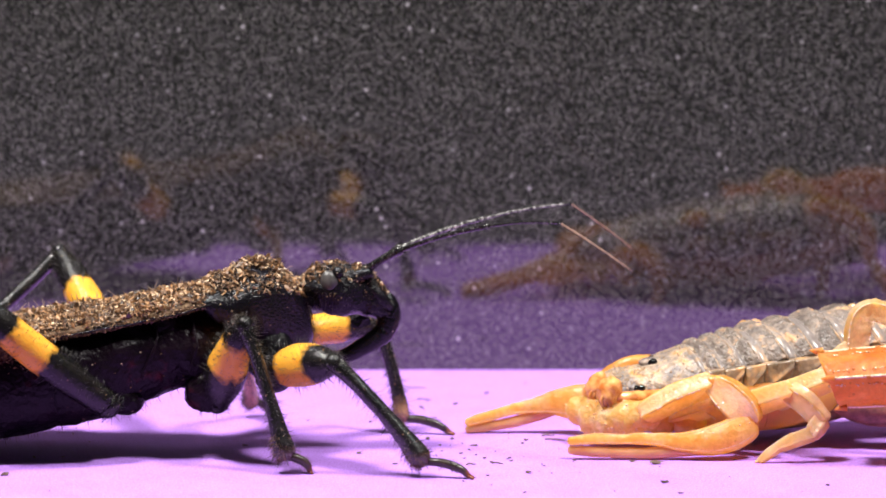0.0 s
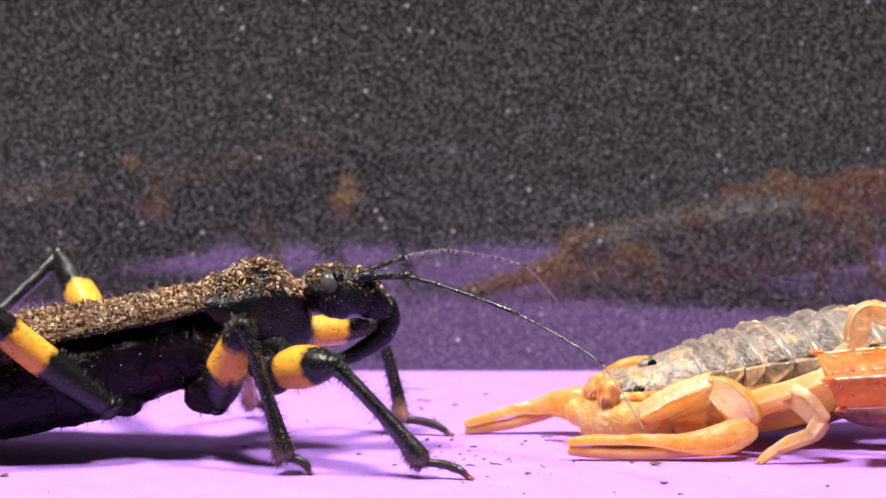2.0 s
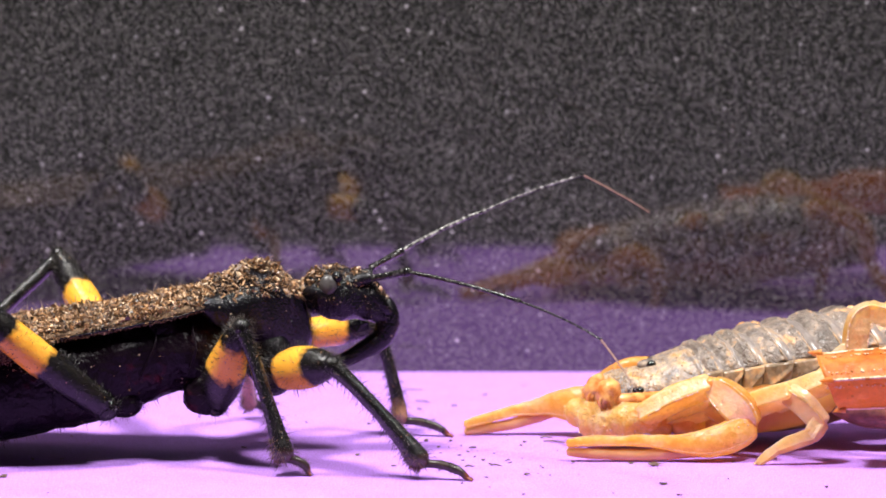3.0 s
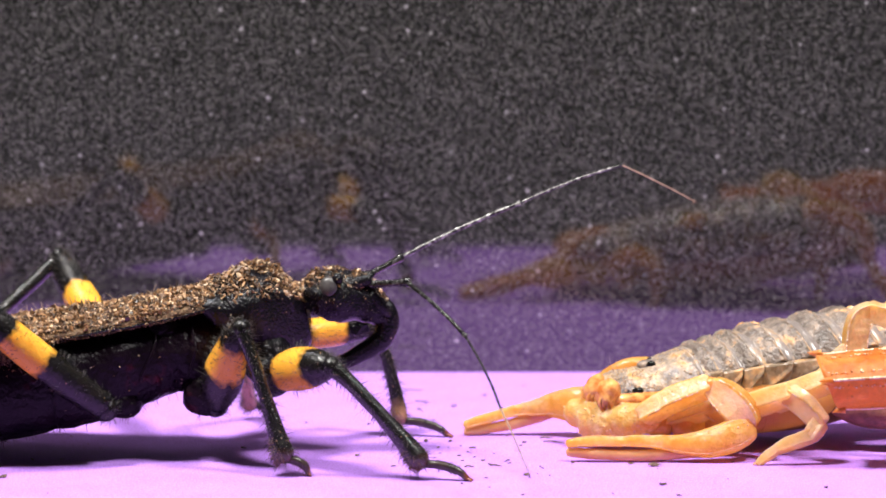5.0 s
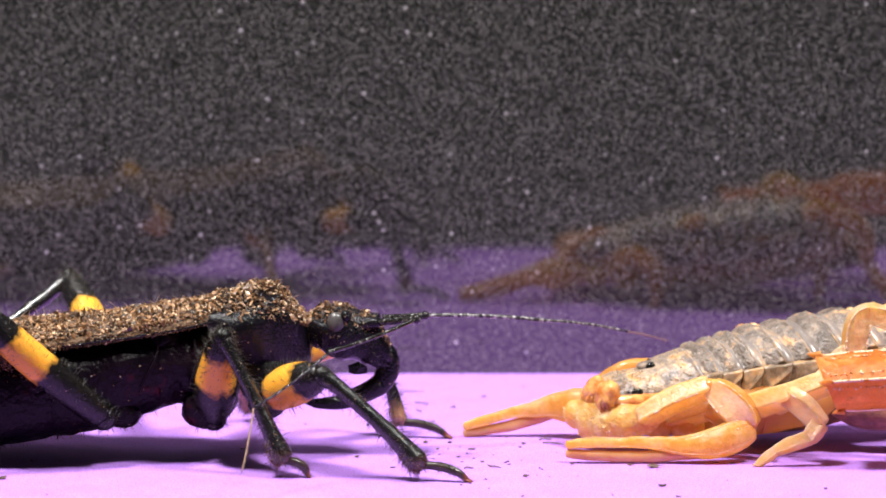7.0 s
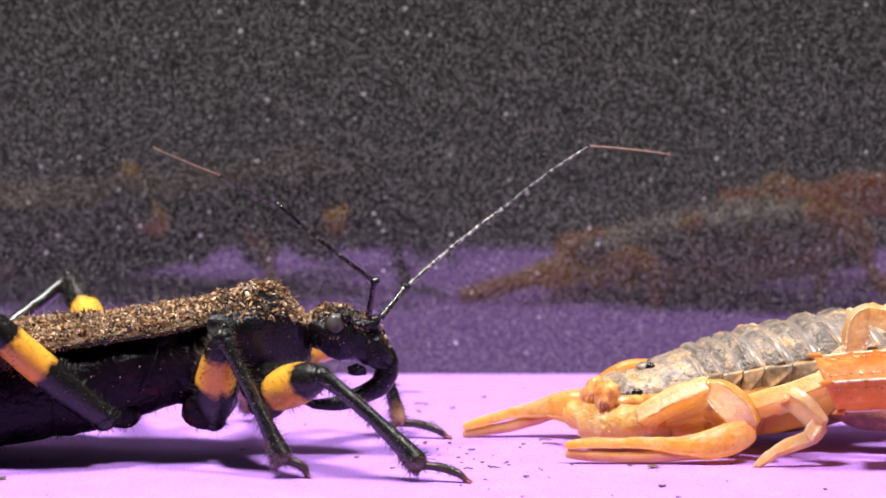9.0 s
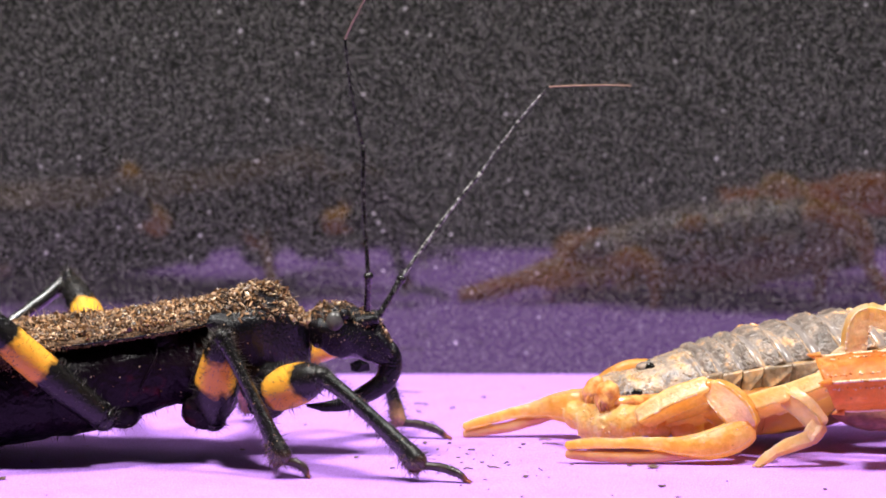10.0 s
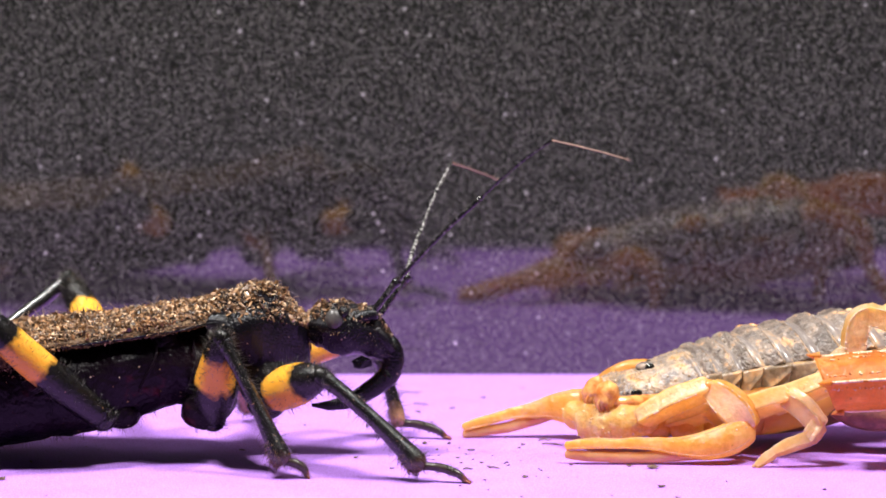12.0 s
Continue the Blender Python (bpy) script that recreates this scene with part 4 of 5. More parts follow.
def segment(name, pts, radii, material, parent, flat=1.0, keel=0.0, n=20, label="", hair=0, steps=5, rough=0.05, box=0.85, spin=0.25, granules=0, sheen_face=True, outer=False):
    """A limb piece with rounded ends, and granular keels along it where keel is given."""
    bm = bmesh.new()
    rows = tube(bm, pts, radii, n=n, steps=steps, flat=flat, rough=rough, box=box, spin=spin, blunt=True)
    if sheen_face and box < 0.7:      # the upper or outer face is painted paler in place of lamp sheen
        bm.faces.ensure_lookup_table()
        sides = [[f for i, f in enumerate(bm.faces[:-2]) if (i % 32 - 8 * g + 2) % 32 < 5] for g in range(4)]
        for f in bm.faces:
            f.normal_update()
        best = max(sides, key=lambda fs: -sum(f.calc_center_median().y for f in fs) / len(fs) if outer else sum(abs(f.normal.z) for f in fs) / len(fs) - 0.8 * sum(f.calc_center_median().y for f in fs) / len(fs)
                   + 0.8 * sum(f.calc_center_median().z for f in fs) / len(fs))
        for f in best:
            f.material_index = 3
    if hair:
        hairs(bm, hair, 0.28, r=0.010, lean=0.1)
    for k in range(granules):    # low tubercles on the upper side
        row = rows[RNG.randrange(1, max(2, int(len(rows) * 0.55)))]
        q = RNG.uniform(0.1, 0.9) * math.pi
        bead(bm, Vector(row[:3]) + Vector((RNG.uniform(-.2, .2), -flat * row[3] * math.cos(q), row[3] * math.sin(q) * 0.98)), RNG.uniform(.03, .07), 2)
    if granules:
        material = [material, KEEL, KEELBEAD, SHEENFACE]
    if keel:
        # brown saw-edged seams along the two outer corners
        for q in (math.pi * 0.75, math.pi * 1.25):
            line = []
            for i, row in enumerate(rows[1:-1]):
                c, rad = Vector(row[:3]), row[3]
                d = (Vector(rows[i + 2][:3]) - Vector(rows[i][:3])).normalized()
                u = (Vector((0, 1, 0)) - d * d.y).normalized()
                w = d.cross(u)
                a, b = math.copysign(abs(math.cos(q)) ** box, math.cos(q)), math.copysign(abs(math.sin(q)) ** box, math.sin(q))
                a, b = a * math.cos(spin) - b * math.sin(spin), a * math.sin(spin) + b * math.cos(spin)
                line.append(c + u * (rad * flat * a) + w * (rad * b))
            for a, b in zip(line, line[1:]):
                for step in (0.1, 0.45, 0.8):
                    bead(bm, a.lerp(b, step), keel * RNG.uniform(1.0, 2.0), 2)
            before = len(bm.faces)
            tube(bm, line, [keel * (0.9 if i % 2 else 0.5) for i in range(len(line))], n=6, steps=2, rough=0.03, freq=6)
            bm.faces.ensure_lookup_table()
            for f in bm.faces[before:]:
                f.material_index = 1
    return part(name, bm, material if isinstance(material, list) else [material, KEEL, KEELBEAD, SHEENFACE], parent, label)


def pedipalp(spec):
    """Arm with pincer: femur, patella, hand, fixed finger, movable finger."""
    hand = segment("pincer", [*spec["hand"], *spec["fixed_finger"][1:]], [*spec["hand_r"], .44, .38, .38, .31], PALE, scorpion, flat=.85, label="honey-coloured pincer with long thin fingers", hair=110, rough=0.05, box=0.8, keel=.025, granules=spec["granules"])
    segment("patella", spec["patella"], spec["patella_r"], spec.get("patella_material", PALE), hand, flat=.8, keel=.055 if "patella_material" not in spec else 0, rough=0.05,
            box=0.5 if "patella_material" not in spec else 0.9, spin=0.15, outer=True, sheen_face="patella_material" not in spec)
    segment("femur", spec["femur"], spec["femur_r"], PALE, hand, flat=.9, keel=.055, box=0.5, spin=0.785, sheen_face="patella_material" not in spec)
    for place, size in ((Vector(spec["femur"][-1]).lerp(Vector(spec["patella"][0]), .5), .62), (Vector(spec["patella"][-1]), .8)):      # soft joints between the pieces
        bm = bmesh.new()
        ball(bm, place, size, seg=20, ring=14, squash=(.9, .9, 1.0))
        for v in bm.verts:
            v.co += Vector(noise.noise_vector(v.co * 2.0)) * 0.07
        part("joint", bm, AMBER, hand, "deep orange joint skin")
    segment("movable_finger", spec["movable_finger"], (.50, .42, .37, .36, .30), FINGER, hand, flat=.75, hair=24, n=12)
    a, b = [Vector(p) for p in spec["fixed_finger"]], [Vector(p) for p in spec["movable_finger"]]
    bm = bmesh.new()
    for i in range(36):
        q = 0.15 + 2.8 * i / 35
        k = min(int(q), 2)
        p = a[1 + k].lerp(a[min(2 + k, 4)], q - k)
        m = b[1 + k].lerp(b[min(2 + k, 4)], q - k)
        r = 0.37 - 0.01 * q
        ball(bm, p + (m - p).normalized() * r, 0.05, seg=6, ring=5)
        ball(bm, m + (p - m).normalized() * r, 0.05, seg=6, ring=5)
    part("teeth", bm, TOOTH_GROOVE, hand, "rows of dark tiny teeth")


def scorpion_leg(pts, radii, name_label, material=None, sheen_face=True):
    material = material or PALELEG
    top = segment("leg", pts[0:2], radii[0:2], material, scorpion, flat=.75, box=0.6, spin=0.785, keel=.03, label=name_label, steps=7, sheen_face=sheen_face)
    names = ("patella", "tibia", "metatarsus", "tarsus")
    for i in range(1, len(pts) - 1):
        a, b = Vector(pts[i]), Vector(pts[i + 1])
        m = (a + b) / 2 + Vector((0, 0, 0.12 * (b - a).length * (0.5 if i == 1 else 0.2)))
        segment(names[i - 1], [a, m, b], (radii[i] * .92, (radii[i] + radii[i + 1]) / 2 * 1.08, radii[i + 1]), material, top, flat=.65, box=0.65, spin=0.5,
                keel=.05 if i == 1 else 0, hair=22, n=12, sheen_face=sheen_face)
    bm = bmesh.new()
    p = Vector(pts[-1])
    for side in (-1, 1):
        tube(bm, [p, p + Vector((-.25, side * .15, .02)), p + Vector((-.38, side * .2, -.1))], [.09, .07, .02], n=6)
    part("claw", bm, material, top)


scorpion_body()
pedipalp(dict(granules=70,
    hand=[(21.3, -2.7, 2.35), (20.2, -2.9, 1.8), (18.5, -3.05, 1.3), (16.6, -3.1, 1.22)], hand_r=[1.0, 1.15, 1.02, .70],
    patella=[(19.0, -1.7, 5.1), (19.8, -2.1, 4.5), (20.7, -2.5, 3.6), (21.3, -2.7, 2.7)], patella_r=[.8, 1.08, 1.18, 1.0],
    femur=[(14.2, -0.2, 2.75), (16.2, -0.8, 4.0), (18.6, -1.6, 5.1)], femur_r=[.72, .79, .72],
    fixed_finger=[(16.6, -3.1, 1.45), (14.5, -3.15, 1.47), (12.4, -3.15, 1.47), (10.3, -3.1, 1.46), (8.8, -3.0, 1.32)],
    movable_finger=[(17.9, -3.1, .8), (14.5, -3.15, .50), (12.4, -3.15, .50), (10.3, -3.1, .56), (8.8, -3.0, .68)]))
pedipalp(dict(granules=200,
    hand=[(10.7, 6.7, 2.5), (9.6, 7.0, 2.35), (8.0, 7.4, 2.25), (6.7, 7.5, 2.0)], hand_r=[1.25, 1.3, .92, .62],
    patella=[(14.7, 5.0, 5.65), (13.4, 5.0, 5.25), (12.0, 5.4, 4.3), (10.8, 6.2, 3.0)], patella_r=[.55, .8, .92, .9], patella_material=AMBER,
    femur=[(14.4, 6.6, 3.4), (14.8, 6.5, 4.4), (14.7, 6.2, 5.2)], femur_r=[.7, .7, .6],
    fixed_finger=[(6.9, 7.5, 2.15), (5.4, 7.6, 1.83), (4.0, 7.6, 1.46), (2.8, 7.6, 1.12), (1.75, 7.5, .80)],
    movable_finger=[(8.3, 7.35, 1.9), (5.4, 7.6, .90), (4.0, 7.6, .60), (2.8, 7.6, .42), (1.75, 7.5, .3)]))

# mouthparts and leg bases under the head
for x, y, z in ((11.75, 1.5, 4.05), (11.0, 3.3, 4.05)):
    bm = bmesh.new()
    ball(bm, (x, y, z), 0.95, squash=(.95, .95, 1.2), turn=Matrix.Rotation(0.25, 4, "Y"), seg=40, ring=26)
    for v in bm.verts:
        v.co += Vector(noise.noise_vector(v.co * 1.6)) * 0.14 + Vector(noise.noise_vector(v.co * 5.0)) * 0.03
    for k in range(3):      # the ribbed fingers
        off = -.62 + .27 * k
        tube(bm, [(x + off + .35, y - .70, z + .1), (x + off, y - .76, z - .45), (x + off + .15, y - .60, z - 1.1)], [.04, .12, .05], n=10, steps=5, rough=.04)
    before = len(bm.faces)
    # thin dark tubes drawn in as the shade between the ribs
    for k in range(3):
        off = -.49 + .27 * k
        tube(bm, [(x + off + .3, y - .76, z), (x + off, y - .80, z - .5), (x + off + .15, y - .64, z - 1.05)], [.02, .04, .04], n=6, steps=4)
    for k in range(5):
        way = Vector((RNG.gauss(-.4, 1), RNG.gauss(-.8, .6), RNG.gauss(0, 1))).normalized()
        bead(bm, Vector((x, y, z)) + way * .9, RNG.uniform(.03, .08), 1)
    bm.faces.ensure_lookup_table()
    for f in bm.faces[before:]:
        f.material_index = 1
    hairs(bm, 40, .35, r=.01)
    part("chelicera", bm, [MOUTH, TOOTH_GROOVE], scorpion, "glossy orange mouth pincer")
for x, y, z, r in ((15.4, 1.2, 2.0, 1.0), (17.4, 1.0, 2.0, 1.1), (19.6, 1.2, 2.1, 1.2),
                   (12.0, 6.4, 2.4, 1.0), (13.8, 7.0, 2.2, 1.0), (16.4, 7.6, 2.0, 1.1), (19.4, 8.0, 2.1, 1.2)):
    bm = bmesh.new()
    ball(bm, (x, y, z), r, seg=24, ring=16, squash=(1.15, .9, .95))
    for v in bm.verts:
        v.co += Vector(noise.noise_vector(v.co * 1.1)) * 0.16 + Vector(noise.noise_vector(v.co * 3.0)) * 0.09
    part("leg_base", bm, PALE, scorpion)
bm = bmesh.new()      # the smooth belly that shows under the legs
BELLIES = [(18.6, 2.3, 3.0, 1.7, 1.2, 1.5, .8), (20.4, 2.3, 3.0, 2.3, 1.5, 1.8, .75), (22.4, 2.4, 3.1, 2.5, 1.6, 1.9, .72), (25.6, 2.6, 3.5, 2.6, 1.5, 1.7, .72),
           (28.4, 2.9, 4.2, 2.3, 1.2, 1.15, .8), (31.0, 3.3, 4.9, 1.6, .8, .8, .9)]
loft(bm, BELLIES, n=40, steps=8, rough=.05, freq=.8)
for x in (22.9, 25.4, 27.9):
    s = at_x(BELLIES, x)
    tube(bm, [loft_point(s, th) + Vector((.3 * math.sin(th), 0, 0)) for th in np.linspace(math.pi * .95, math.pi * 1.9, 18)], [.06] * 18, n=6, steps=1)
part("belly", bm, BELLY, scorpion, "smooth amber belly plates")
bm = bmesh.new()
LUMPS = [(Vector(p), rad) for *p, rad in ((9.9, 4.0, 2.3, 1.0), (10.7, 2.7, 2.2, 1.0), (11.8, 1.7, 1.9, 1.15), (13.1, .9, 2.2, 1.1), (12.7, 1.5, 2.5, .85),
                                         (14.4, .8, 2.5, 1.0), (11.3, 2.4, 1.5, 1.0), (12.2, 2.2, 2.1, 1.35))]
middle = Vector((12.2, 2.3, 2.3))
ball(bm, (0, 0, 0), 1.0, seg=80, ring=56)
for v in bm.verts:      # one skin over all the lumps
    way, reach = v.co.normalized(), 0.0
    for c, rad in LUMPS:
        off = c - middle
        along = off.dot(way)
        inside = (rad * 1.12) ** 2 - (off.length_squared - along * along)
        if inside > 0 and along + math.sqrt(inside) > 0:
            reach += (along + math.sqrt(inside)) ** 6
    v.co = middle + way * reach ** (1 / 6)
bmesh.ops.smooth_vert(bm, verts=bm.verts[:], factor=0.5, use_axis_x=True, use_axis_y=True, use_axis_z=True)
bmesh.ops.smooth_vert(bm, verts=bm.verts[:], factor=0.5, use_axis_x=True, use_axis_y=True, use_axis_z=True)
for v in bm.verts:
    v.co += Vector(noise.noise_vector(v.co * 1.4)) * 0.12 + Vector(noise.noise_vector(v.co * 4.0)) * 0.06
for k in range(650):
    v = bm.verts[RNG.randrange(len(bm.verts))] if bm.verts.ensure_lookup_table() is None else None
    bead(bm, v.co, RNG.choice((.03, .04, .06, .09)), 1)
part("mouth_base", bm, [FLESH, GRANULE], scorpion, "pale wrinkled flesh under the mouth")

scorpion_leg([(19.6, 0.6, 2.6), (24.1, -3.0, 4.75), (26.2, -4.0, 2.9), (25.5, -4.3, 2.0), (23.2, -4.4, 1.15), (21.9, -4.4, .12)], (.85, .72, .62, .5, .38, .25), "pale amber walking leg bent at the knee")
scorpion_leg([(21.5, 0.9, 2.9), (28.2, -2.4, 6.1), (31.5, -4.2, 4.4), (32.6, -4.8, 2.6), (34.5, -5.6, 1.0), (36.0, -6.0, .12)], (.85, .7, .55, .45, .36, .25), "pale amber walking leg stretched back")
arched = segment("leg", [(24.6, 2.2, 3.6), (27.0, 1.8, 5.2), (28.9, 1.5, 6.9)], [.85, .86, .8], PALELEG, scorpion, flat=.6, box=.6, spin=.5, keel=.03, label="pale hind leg arched over the back")
segment("patella", [(29.1, 1.5, 6.7), (29.2, 1.5, 8.3), (29.55, 1.5, 9.45), (30.3, 1.5, 9.95)], [.84, .88, .86, .7], PALELEG, arched, flat=.7, box=.55, spin=.12, keel=.06, steps=7, outer=True)
segment("tibia", [(30.2, 1.5, 9.9), (31.6, 1.3, 9.4), (33.3, .8, 7.9)], [.78, .74, .6], PALELEG, arched, flat=.7, box=.55, spin=.12, keel=.05, outer=True)
segment("metatarsus", [(33.3, .8, 7.9), (35.6, -.8, 5.2), (37.5, -2.0, 3.2)], [.55, .48, .4], PALELEG, arched, flat=.7, box=.65, spin=.3)
segment("tarsus", [(37.5, -2.0, 3.2), (38.6, -2.8, 1.6), (39.5, -3.5, .2)], [.4, .33, .22], PALELEG, arched, flat=.7, box=.65, spin=.3)
scorpion_leg([(16.0, 1.0, 2.2), (18.8, -.6, 3.4), (20.2, -.4, 2.4), (19.6, -.2, 1.6), (18.6, 0.2, .9), (17.8, .4, .12)], (.7, .62, .5, .4, .34, .22), "short front walking leg tucked behind the pincer")
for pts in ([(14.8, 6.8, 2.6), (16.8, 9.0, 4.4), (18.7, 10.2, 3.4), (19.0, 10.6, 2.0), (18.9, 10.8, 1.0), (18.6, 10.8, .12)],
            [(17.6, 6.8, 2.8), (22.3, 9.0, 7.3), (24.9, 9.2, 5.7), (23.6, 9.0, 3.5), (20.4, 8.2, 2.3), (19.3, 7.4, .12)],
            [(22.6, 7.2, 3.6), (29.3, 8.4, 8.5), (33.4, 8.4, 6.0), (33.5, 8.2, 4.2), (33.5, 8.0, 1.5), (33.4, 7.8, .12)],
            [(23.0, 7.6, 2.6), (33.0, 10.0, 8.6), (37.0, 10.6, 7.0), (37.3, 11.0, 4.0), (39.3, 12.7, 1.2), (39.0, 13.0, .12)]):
    scorpion_leg(pts, (.9, .82, .66, .5, .42, .28), "amber walking leg bent at the knee", material=AMBER, sheen_face=False)


def tail_segment(a, b, r0, r1, material, parent, label=""):
    """A square-sided tail ring with saw-edged keels and a flared front rim."""
    a, b = Vector(a), Vector(b)
    d = (b - a).normalized()
    u = (Vector((0, 1, 0)) - d * d.y).normalized()
    w = u.cross(d)
    if w.z < 0:
        w = -w

    def across(th, r, e=0.55, tip=radians(34)):
        # the section is tipped so that one keel faces the lens axis
        a0, b0 = (math.copysign(abs(k) ** e, k) * r for k in (math.cos(th), math.sin(th)))
        return u * (a0 * math.cos(tip) - b0 * math.sin(tip)) * .95 + w * (a0 * math.sin(tip) + b0 * math.cos(tip))

    bm = bmesh.new()
    loops = []
    for i in range(15):
        q = i / 14
        r = (r0 + (r1 - r0) * q) * (0.94 + 0.10 * math.sin(math.pi * q)) + (0.16 * max(0, 1 - q * 6))
        loop = []
        for k in range(32):
            th = 2 * math.pi * k / 32
            v = across(th, r)
            ridge = 0.10 * max(0, math.cos(8 * (th - math.pi / 4))) ** 6
            p = a.lerp(b, q) + v * (1 + ridge)
            p += d * max(0.0, 1 - q / 0.4) * (0.35 * (a.z + 1.2 - p.z))      # the front rim slants back towards the paper
            loop.append(p + Vector(noise.noise_vector(p * 1.6)) * 0.07)
        loops.append(loop)
    rings(bm, loops)
    for th in (math.pi / 4, 3 * math.pi / 4, 5 * math.pi / 4, 7 * math.pi / 4):   # saw-edged keels
        line = []
        for i in range(40):
            q = i / 39
            r = (r0 + (r1 - r0) * q) * (1.02 + .06 * math.sin(math.pi * q))
            p = a.lerp(b, q) + across(th, r)
            line.append(p + d * max(0.0, 1 - q / 0.4) * (0.35 * (a.z + 1.2 - p.z)))
        before = len(bm.faces)
        tube(bm, line, [RNG.uniform(.06, .12) for _ in line], n=6, steps=1, rough=.03, freq=5)
        bm.faces.ensure_lookup_table()
        for f in bm.faces[before:]:
            f.material_index = 1
        for p, q in zip(line, line[1:]):
            for step in (0.2, 0.7):
                bead(bm, p.lerp(q, step), RNG.uniform(.06, .14), 1)
    for th in (math.pi * .42, math.pi * .6, math.pi * .9):      # broken rows of granules between the keels
        for i in range(34):
            q = RNG.uniform(.06, .98)
            bead(bm, a.lerp(b, q) + across(th + RNG.gauss(0, .03), (r0 + (r1 - r0) * q) * (.97 + .08 * math.sin(math.pi * q))), RNG.uniform(.04, .1), 1 if RNG.random() < .6 else 0)
    for th in (math.pi / 4, 3 * math.pi / 4, 5 * math.pi / 4, 7 * math.pi / 4):   # the keels end in a short spine at the front rim
        p = a + across(th, r0 * 1.1)
        p += d * 0.35 * (a.z + 1.2 - p.z)
        tube(bm, [p + d * .5, p, p - d * .45 + (p - a) * .06], [.26, .2, .03], n=8, steps=2)
    return part("tail_segment", bm, [material, KEELBEAD], parent, label)


TAIL = [(26.0, -5.3, 5.95), (32.2, -5.6, 6.4), (38.5, -4.6, 7.2), (42.2, 0.5, 8.6), (40.4, 5.6, 9.7), (34.9, 6.6, 9.6)]
for i, (a, b) in enumerate(zip(TAIL, TAIL[1:])):
    tail_segment(a, b, 1.55 - .04 * i, 1.6 - .04 * i, RUST, scorpion, "rust-orange keeled tail ring")
bm = bmesh.new()       # the narrowing hind body, dark and close to the paper
tube(bm, [(27.4, 1.8, 3.6), (29.5, 1.4, 3.2), (32.5, 1.2, 3.0), (36.0, 1.2, 3.0), (39, 1.8, 3.4)], [.8, 1.4, 1.5, 1.4, .9], n=18, rough=.10)
part("hind_body", bm, HINDBROWN, scorpion, "dark brown narrowing hind body")

# ---- soil crumbs scattered on the paper ----
crumb_meshes = []
for k in range(7):
    bm = bmesh.new()
    bmesh.ops.create_icosphere(bm, subdivisions=2, radius=1)
    sx, sy, sz = RNG.uniform(.9, 2.0), RNG.uniform(.5, 1.0), RNG.uniform(.25, .6)
    for v in bm.verts:
        v.co = Vector((v.co.x * sx, v.co.y * sy, v.co.z * sz)) * (1 + 1.5 * noise.noise(v.co * 1.9 + Vector((k * 9, 0, 0))))
    low = min(v.co.z for v in bm.verts)
    for v in bm.verts:
        v.co.z -= low
    ob = part("soil_crumb", bm, CRUMB, smooth=False)
    tagged(ob, "dark crumb of soil lying on the purple paper", "crumb", "crumbs on the paper")
    crumb_meshes.append(ob)
# the larger crumbs: place on the paper and size
CRUMBS = [(-1.66, 18.7, .16), (3.32, 25.3, .17), (-1.09, 5.0, .2), (0.65, 5.0, .13), (2.16, 2.24, .13), (1.23, -.69, .12), (1.87, .65, .1), (2.91, -2.67, .13), (4.74, 7.34, .1),
          (5.9, 4.53, .14), (5.8, -8.24, .16), (-3.27, -4.84, .1), (-5.9, -.69, .18), (14.65, -4.84, .3), (14.82, -11.75, .2), (15.7, -15.55, .14), (25.7, -12.76, .14),
          (-29.7, -9.07, .2), (.9, 20.25, .14), (-.59, 14.1, .12), (6.48, 29.95, .1), (1.49, -2.67, .09), (2.29, -1.35, .1), (-5.37, 12.2, .13), (-9.97, 12.9, .08),
          (-3.25, 27.2, .1), (20.2, -3.33, .1), (13.1, -3.98, .14)]
for k in range(96):
    if k < len(CRUMBS):
        x, y, s = CRUMBS[k]
        s *= 0.85
    else:
        x, y = (RNG.gauss(4.0, 3.6), RNG.gauss(-1.0, 5.0)) if k < 60 else (RNG.uniform(-31, 31), RNG.uniform(-16, 34))
        s = RNG.choice((.04, .05, .07, .09)) * RNG.uniform(.7, 1.2)
    if y < -16.5 or y > 35:
        continue
    src = crumb_meshes[k % 7]
    ob = src
    if k >= 7:
        ob = src.copy()
        scene.collection.objects.link(ob)
    ob.matrix_basis = Matrix.LocRotScale((x * MM, y * MM, 0), Euler((0, 0, RNG.uniform(0, 6.3))), None) @ Matrix.Scale(s, 4)


for x, y, length, bend in ((7.3, 4.9, 1.6, -.5), (7.1, 6.2, 1.0, .4), (-3.7, 27.7, 2.5, .2), (-2.0, 22.5, 1.2, -.4), (1.6, -5.2, .7, .3), (3.4, -4.6, .8, -.3)):
    bm = bmesh.new()
    tube(bm, [(0, 0, .05), (length * .35, bend * .3, .12), (length * .7, bend * .1, .06), (length, bend * .5, .04)], [.05, .06, .05, .02], n=6)
    fibre = part("fibre", bm, CRUMB)
    fibre.matrix_basis = pose(x * MM, y * MM, 0, 0, 0, 25 * bend)
    tagged(fibre, "short brown plant fibre lying on the purple paper", "fibre", "fibres on the paper")


# ---- how things move ----
def turn_about(point, degrees):
    p = Vector(point)
    return Matrix.Translation(p) @ Matrix.Rotation(radians(degrees), 4, "Y") @ Matrix.Translation(-p)


def stance(u):
    """The bug's body in mm: u 0 high on its legs, 1 lowered."""
    return turn_about((-35.5, 0, 5), -2.7 * (1 - u))


def front_turn(u):
    return turn_about((-16.5, 0, 8.5), -8.6 * (1 - u))


